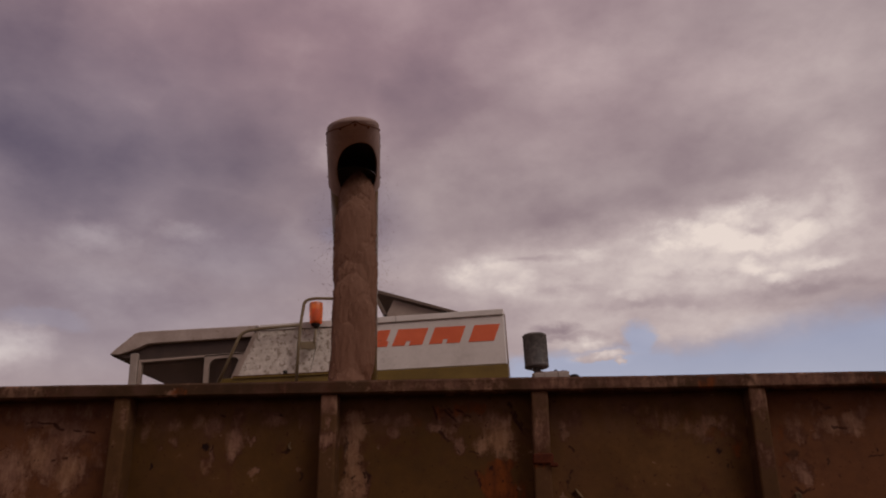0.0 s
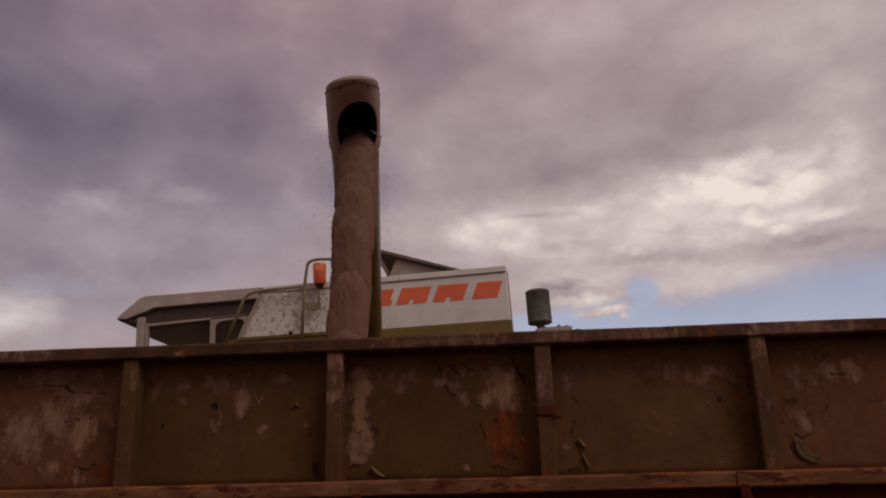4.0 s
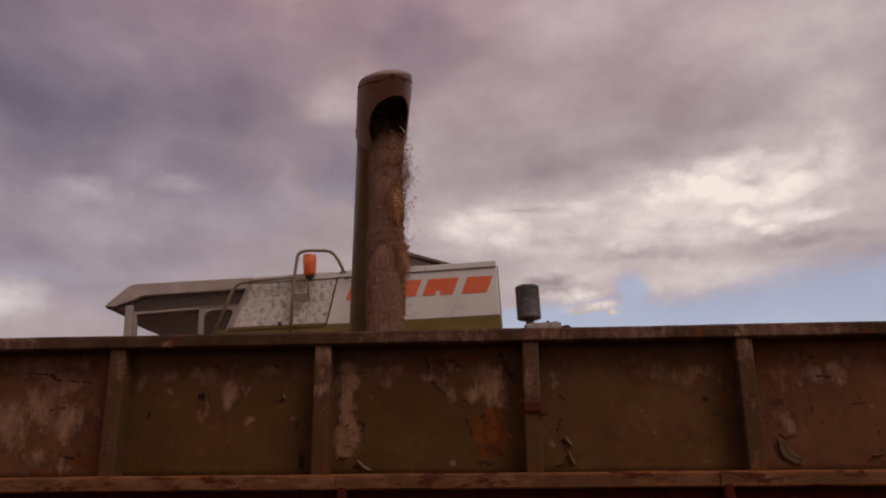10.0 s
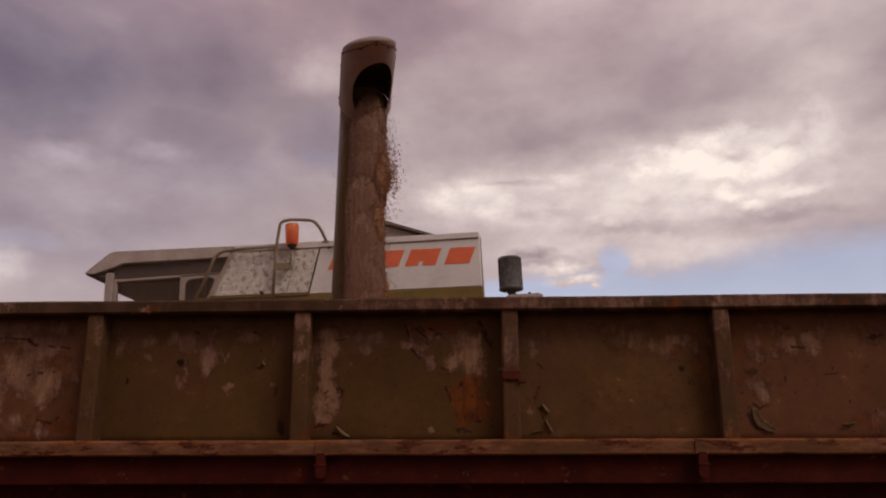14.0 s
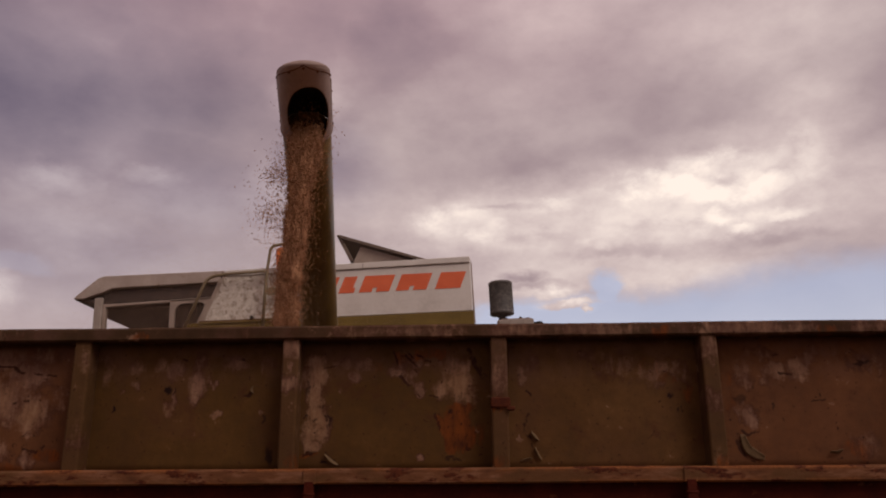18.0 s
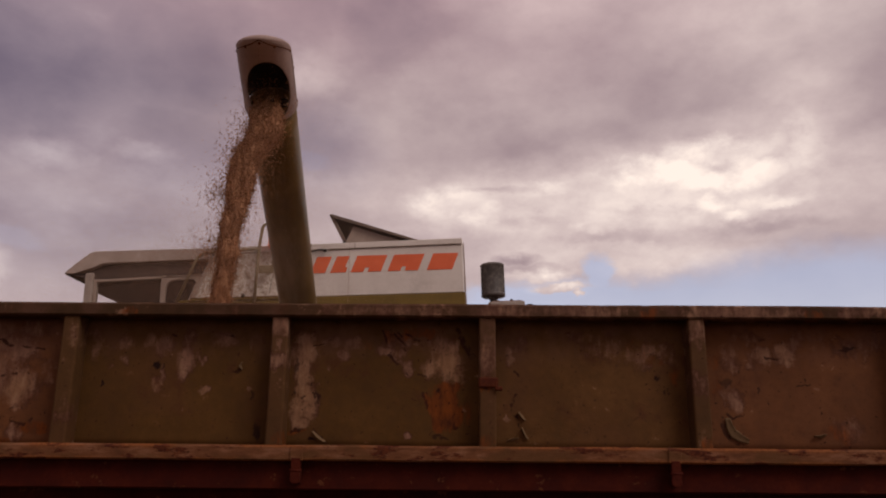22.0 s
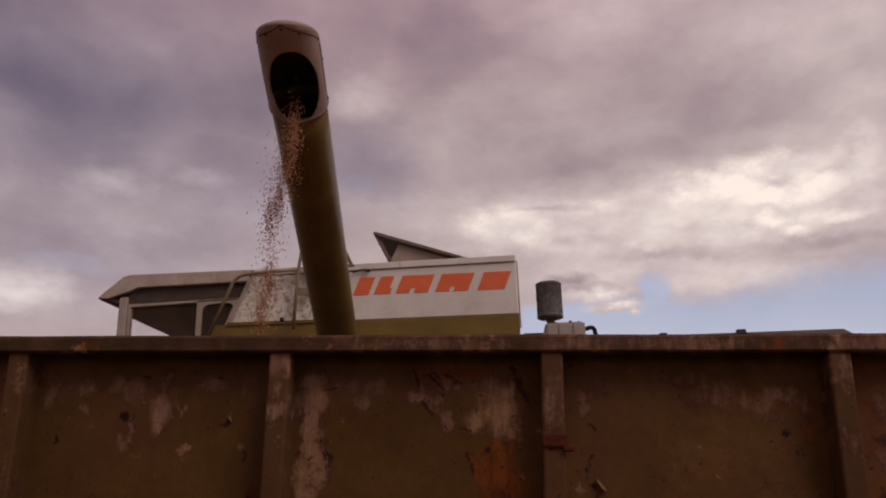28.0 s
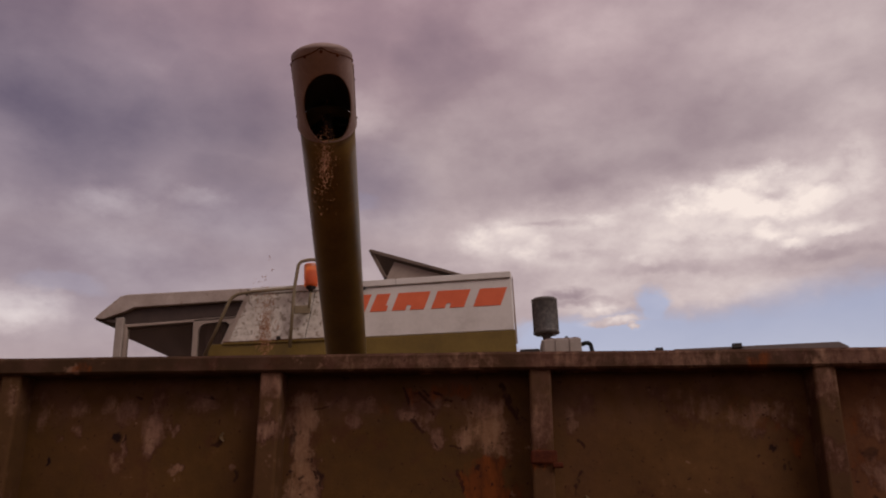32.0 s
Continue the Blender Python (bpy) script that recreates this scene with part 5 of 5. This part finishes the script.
# ---- grain ----
def kernels(places, size, seed):
    """Small spindle-shaped kernels at the given places, each turned its own way."""
    rnd = np.random.RandomState(seed)
    verts, faces = [], []
    shape = np.array([(0, 0, 1), (0.45, 0, 0), (0, 0.45, 0), (-0.45, 0, 0), (0, -0.45, 0), (0, 0, -1)])
    tri = np.array([(0, 1, 2), (0, 2, 3), (0, 3, 4), (0, 4, 1), (5, 2, 1), (5, 3, 2), (5, 4, 3), (5, 1, 4)])
    for i, p in enumerate(places):
        q, _ = np.linalg.qr(rnd.normal(size=(3, 3)))
        verts.append(shape @ q * size * rnd.uniform(0.7, 1.3) + p)
        faces.append(tri + 6 * i)
    return np.concatenate(verts), np.concatenate(faces)


def lump_mesh(name, seed, core, spread, count, size=0.0085, rag=1.0, skin_spread=0.27, material=None):
    """A falling lump: a ragged core of packed grain with loose kernels about it; with no core, loose kernels alone."""
    rnd = np.random.RandomState(seed)
    verts, faces = [], []
    if core:
        bm = bmesh.new()
        bmesh.ops.create_icosphere(bm, subdivisions=4, radius=1.0)
        for v in bm.verts:
            d = v.co.normalized()
            k = 1 + rag * (0.26 * noise.noise(d * 1.9 + Vector((seed * 7.1, 0, 0))) + 0.16 * noise.noise(d * 6 + Vector((0, seed * 3.3, 0)))) + 0.06 * noise.noise(d * 18 + Vector((0, 0, seed)))
            if rag < 0.5:  # a column that stays as wide up to its ends
                d = Vector((d.x, d.y, 0)).normalized() * (1 - abs(d.z) ** 5) + Vector((0, 0, d.z)) if abs(d.z) < 0.999 else d
            v.co = Vector((d.x * core[0], d.y * core[1], d.z * core[2])) * k
        bm.verts.ensure_lookup_table()
        cv = np.array([v.co[:] for v in bm.verts])
        cf = np.array([[v.index for v in f.verts] for f in bm.faces])
        bm.free()
        verts.append(cv), faces.append(cf)
        skin = cv[rnd.randint(0, len(cv), count)] * rnd.normal(1.0, skin_spread, (count, 1))
        loose = rnd.normal(size=(count // 14, 3)) * np.array(spread)
        places = np.concatenate([skin, loose])
    else:
        places = rnd.normal(size=(count, 3)) * np.array(spread) * rnd.uniform(0.3, 1.2, (count, 1))
    kv, kf = kernels(places, size, seed + 50)
    faces.append(kf + sum(len(v) for v in verts)), verts.append(kv)
    me = bpy.data.meshes.new(name)
    me.from_pydata(np.concatenate(verts).tolist(), [], np.concatenate(faces).tolist())
    me.materials.append(material or WHEAT)
    return me


def dust_mesh(seed, spread, count, size):
    """A thin cloud of chaff specks, each a tiny three-cornered flake."""
    rnd = np.random.RandomState(seed)
    at = np.clip(rnd.normal(size=(count, 3)), -2.3, 2.3) * np.array(spread)
    flakes = at[:, None, :] + rnd.normal(size=(count, 3, 3)) * size
    me = bpy.data.meshes.new("grain_dust")
    me.from_pydata(flakes.reshape(-1, 3).tolist(), [], np.arange(3 * count).reshape(-1, 3).tolist())
    me.materials.append(CHAFF)
    return me


heap_bm = bmesh.new()
lines = []
for y in np.linspace(FACE + 0.105, BACK - 0.05, 30):
    lines.append([heap_bm.verts.new((x, y, 1.19 + 0.36 * math.exp(-((x + 0.95) / 0.9) ** 2 - ((y - 0.2) / 0.75) ** 2) + 0.03 * noise.noise((x * 3, y * 3, 0)) + 0.02)) for x in np.linspace(LEFT + 0.02, RIGHT + 0.04, 60)])
for a, b in zip(lines, lines[1:]):
    for k in range(len(a) - 1):
        heap_bm.faces.new((a[k], a[k + 1], b[k + 1], b[k])).smooth = True
heap = part("grain_heap", heap_bm, WHEAT, None)
heap.location = (TX, TY, 0)
heap.modifiers.new("thickness", "SOLIDIFY").thickness = 0.02
tagged(heap, "heap of brown wheat grain inside the trailer", "grain", kind="stuff")

stream = thing("grain_stream", (-0.2, 4.4, 1.45), "stream of brown wheat grain falling from the auger spout", "grain")
BASE = Vector((-0.2, 4.4, 1.45))
WIDE = [lump_mesh("lump", 10 + i, (0.112, 0.055, 0.30), (0.09, 0.07, 0.15), 4600, 0.0033, 0.20, 0.03, DUSTY_WHEAT) for i in range(6)]
RAGGED = [lump_mesh("lump", 80 + i, (0.096, 0.050, 0.34), (0.07, 0.06, 0.15), 5200, 0.0044, 0.24, 0.055, DUSTY_WHEAT) for i in range(6)]
LUMPS = [lump_mesh("lump", 20 + i, (0.046, 0.037, 0.120), (0.060, 0.04, 0.13), 4600, 0.0056, 1.1, 0.22) for i in range(6)]
SLIM = [lump_mesh("slim_lump", 30 + i, (0.014, 0.013, 0.090), (0.055, 0.05, 0.12), 700, 0.0060) for i in range(3)]
SPRAY = [lump_mesh("spray", 40 + i, None, (0.026, 0.030, 0.13), 560, 0.0058) for i in range(4)]
PUFF = [lump_mesh("spray", 60 + i, None, (0.075, 0.06, 0.085), 430, 0.0062) for i in range(3)]


def drift(t):
    """How fast the wind carries the grain along the trailer, in m/s."""
    return float(np.interp(t, [0, 3.5, 5.5, 7, 8.5, 15, 16.5, 17.2, 18, 19, 22, 23.3, 23.8, 24.6, 25.5, 27, 29.2, 30, 31, 32],
                           [-0.02, -0.05, -0.10, -0.10, 0.03, 0.0, -0.16, -0.28, -0.42, -0.41, -0.34, -0.29, -0.26, -0.35, -0.30, -0.10, -0.13, -0.28, -0.20, -0.03]))


def waver(t, seed):
    return noise.noise((t * 2.3, seed, 0.5))


def falling(first, cycle, fall, alive, side, size, seed, wind=1.0, drop=0.10, gather=False):
    """Rows for a piece that falls from the spout again and again: let go every `cycle` steps while alive(t) holds."""
    rnd = random.Random(seed)
    rows, last = {}, frame(32.0)
    rest = Vector((rnd.uniform(-0.5, 0.2), rnd.uniform(-0.3, 0.2), -0.20))
    turn = rnd.uniform(-40, 40) * (0.25 if drop > 0.175 else 1.0)  # the broad columns hardly turn
    f = first - cycle
    while f <= last:
        t0 = (f - 1) / FPS
        m = auger_pose(min(max(t0, 0), 32))
        start = m @ Vector((0.02, -(REACH - 0.40), -HOOD_R * 0.80)) - BASE - Vector((0, 0, drop))
        axis = (m.to_3x3() @ Vector((0, -1, 0)))
        off = Vector((side(t0) + rnd.gauss(0, 0.4) * size, rnd.gauss(0, 0.5) * size, 0))
        speed = axis * 0.50 + Vector((wind * drift(t0) + rnd.gauss(0, 0.5) * size, 0, -0.35))
        if alive(t0, rnd):
            for step in list(range(0, fall, 3)) + [fall]:
                s = step / FPS
                p = start + off * (max(0.15, 1.0 - s * 4) if gather else min(1.0, 0.25 + s * 4)) + speed * s + Vector((0, 0, -4.9 * s * s))
                rows[f + step] = p
        else:
            rows[f], rows[f + fall] = rest, rest
        f += cycle
    keyed = sorted(rows)
    if keyed[0] < 1:
        a = max(k for k in keyed if k <= 1)
        b = min(k for k in keyed if k > 1)
        rows[1] = rows[a].lerp(rows[b], (1 - a) / (b - a)) if a < 1 else rows[1]
    if keyed[-1] > last:
        a = max(k for k in keyed if k <= last)
        b = min(k for k in keyed if k > last)
        rows[last] = rows[a].lerp(rows[b], (last - a) / (b - a)) if a < last else rows[last]
    elif keyed[-1] < last:
        rows[last] = rows[keyed[-1]]
    return [((k - 1) / FPS, pose(*rows[k], 0, 0, turn)) for k in sorted(rows) if 1 <= k <= last]


def pieces():
    """The falling pieces and their rows."""
    made = []

    def add(mesh, name, *how):
        ob = new(name, mesh)
        ob.parent = stream
        tagged(ob, kind="stuff")
        made.append((ob, falling(*how)))

    wide = lambda t: (0.020 * waver(t, 1.0) + 0.014 * waver(t * 2.7, 4.0) if t < 17 else 0.040 * waver(t, 1.0) + 0.085 * waver(t * 2.6, 4.0)) + float(np.interp(t, [7.2, 8.6, 15.8, 17.2], [0.004, -0.020, -0.020, 0.004]))
    for k in range(18):
        add(WIDE[k % 6], "grain_lump", 1 + k, 18, 17, lambda t, r: t < 7.7, wide, 0.03, 100 + k, 1.0, 0.18)
    for k in range(18):
        add(RAGGED[k % 6], "grain_lump", 1 + k, 18, 17, lambda t, r: 7.5 < t < 16.6, wide, 0.035, 120 + k, 1.0, 0.23)
    for k in range(6):
        add(LUMPS[k], "grain_lump", 2 + 3 * k, 18, 17, lambda t, r: 8.0 < t < 16.4 and r.random() < 0.55, lambda t: 0.036 + 0.040 * waver(t * 2, 6.0), 0.05, 170 + k, 1.0, 0.10)
    for k in range(6):
        add(SPRAY[k % 4], "grain_spray", 2 + 3 * k, 18, 17, lambda t, r: 8.0 < t < 16.4 and r.random() < 0.6, lambda t: 0.092, 0.10, 190 + k)
    for k in range(18):
        add(LUMPS[k % 6], "grain_lump", 1 + k, 18, 17, lambda t, r, k=k: 16.5 < t < 25.2 or (t < 26.8 and k % 2 == 0 and t > 17), wide, 0.03, 150 + k)
    for k in range(12):
        add(LUMPS[k % 6], "grain_lump", 1 + round(1.5 * k), 18, 17, lambda t, r: 16.4 < t < 25.4, lambda t, k=k: (-0.075, -0.035, 0.035, 0.070)[k % 4], 0.03, 250 + k, 1.0, 0.08, True)
    for k in range(9):
        add(SLIM[k % 3], "thin_grain_lump", 1 + 2 * k, 18, 17, lambda t, r, k=k: 17.2 < t < 26.9 or (17 < t < 27.25 and k % 2 == 0), wide, 0.05, 200 + k)
    for k in range(16):
        def alive(t, r, k=k):
            if t < 26:
                return t > 7.8 and r.random() < 0.35
            if t < 29.2:
                return k % 4 < 3
            if t < 31.2:
                return (k % 4 == 0 or r.random() < 0.5) if t < 30.2 else k % 8 == 0 or r.random() < 0.22
            return k % 8 == 1
        add(SPRAY[k % 4], "grain_spray", 1 + round(k * 1.4), 22, 21, alive, lambda t: (-0.01 if t < 26.5 else 0.0) + (0.05 if t < 26.5 else 0.022) * waver(t, 9.0) - (0.01 if 26.5 < t < 30.8 else 0.0), 0.07 if k % 2 else 0.04, 300 + k,
            1.0 if k % 4 else 1.4, 0.17)
    for k in range(9):
        add(PUFF[k % 3], "grain_spray", 1 + 3 * k, 27, 26, lambda t, r: 17.6 < t < 24.3 and (waver(t * 0.6, 12.0) > 0.02 or r.random() < 0.15), lambda t: -0.045 - 0.03 * waver(t * 2, 3.0), 0.05, 400 + k, 1.55)
    for k, (place, spread, count, low, high) in enumerate((((-0.95, 0.30, 0.62), (0.42, 0.32, 0.26), 80000, 6.3, 26.6), ((-0.45, 0.25, 0.66), (0.40, 0.30, 0.28), 80000, 7.2, 26.2),
                                                          ((-0.35, -0.05, 1.10), (0.20, 0.12, 0.42), 80000, 17.2, 25.8), ((0.10, -0.05, 1.00), (0.15, 0.12, 0.45), 60000, 5.4, 17.6),
                                                          ((-0.78, 0.35, 0.82), (0.40, 0.25, 0.15), 240000, 17.4, 24.6))):
        ob = new("grain_dust", dust_mesh(500 + k, spread, count, 0.0008))
        ob.parent = stream
        tagged(ob, kind="stuff")
        rows = []
        for t in range(0, 33):
            up = float(np.interp(t, [low, low + 2.0, high - 1.5, high], [0.0, 1.0, 1.0, 0.0]))
            sway = Vector((0.10 * waver(t * 0.25, 20.0 + k), 0.06 * waver(t * 0.2, 30.0 + k), 0.05 * waver(t * 0.22, 40.0 + k)))
            rows.append((t, pose(*(Vector((place[0], place[1], -0.75)).lerp(Vector(place), up) + sway), 0, 0, 20 * waver(t * 0.1, 50.0 + k))))
        made.append((ob, rows))
    return made


PIECES = pieces()


def motions():
    inverse = (Matrix.Translation((HX, HY, 0)) @ Euler((0, radians(LEAN_DEG), 0)).to_matrix().to_4x4()).inverted()
    walk(auger, [(t, inverse @ swung(a)) for t, a in SWING])
    for ob, rows in PIECES:
        walk(ob, rows)


motions()
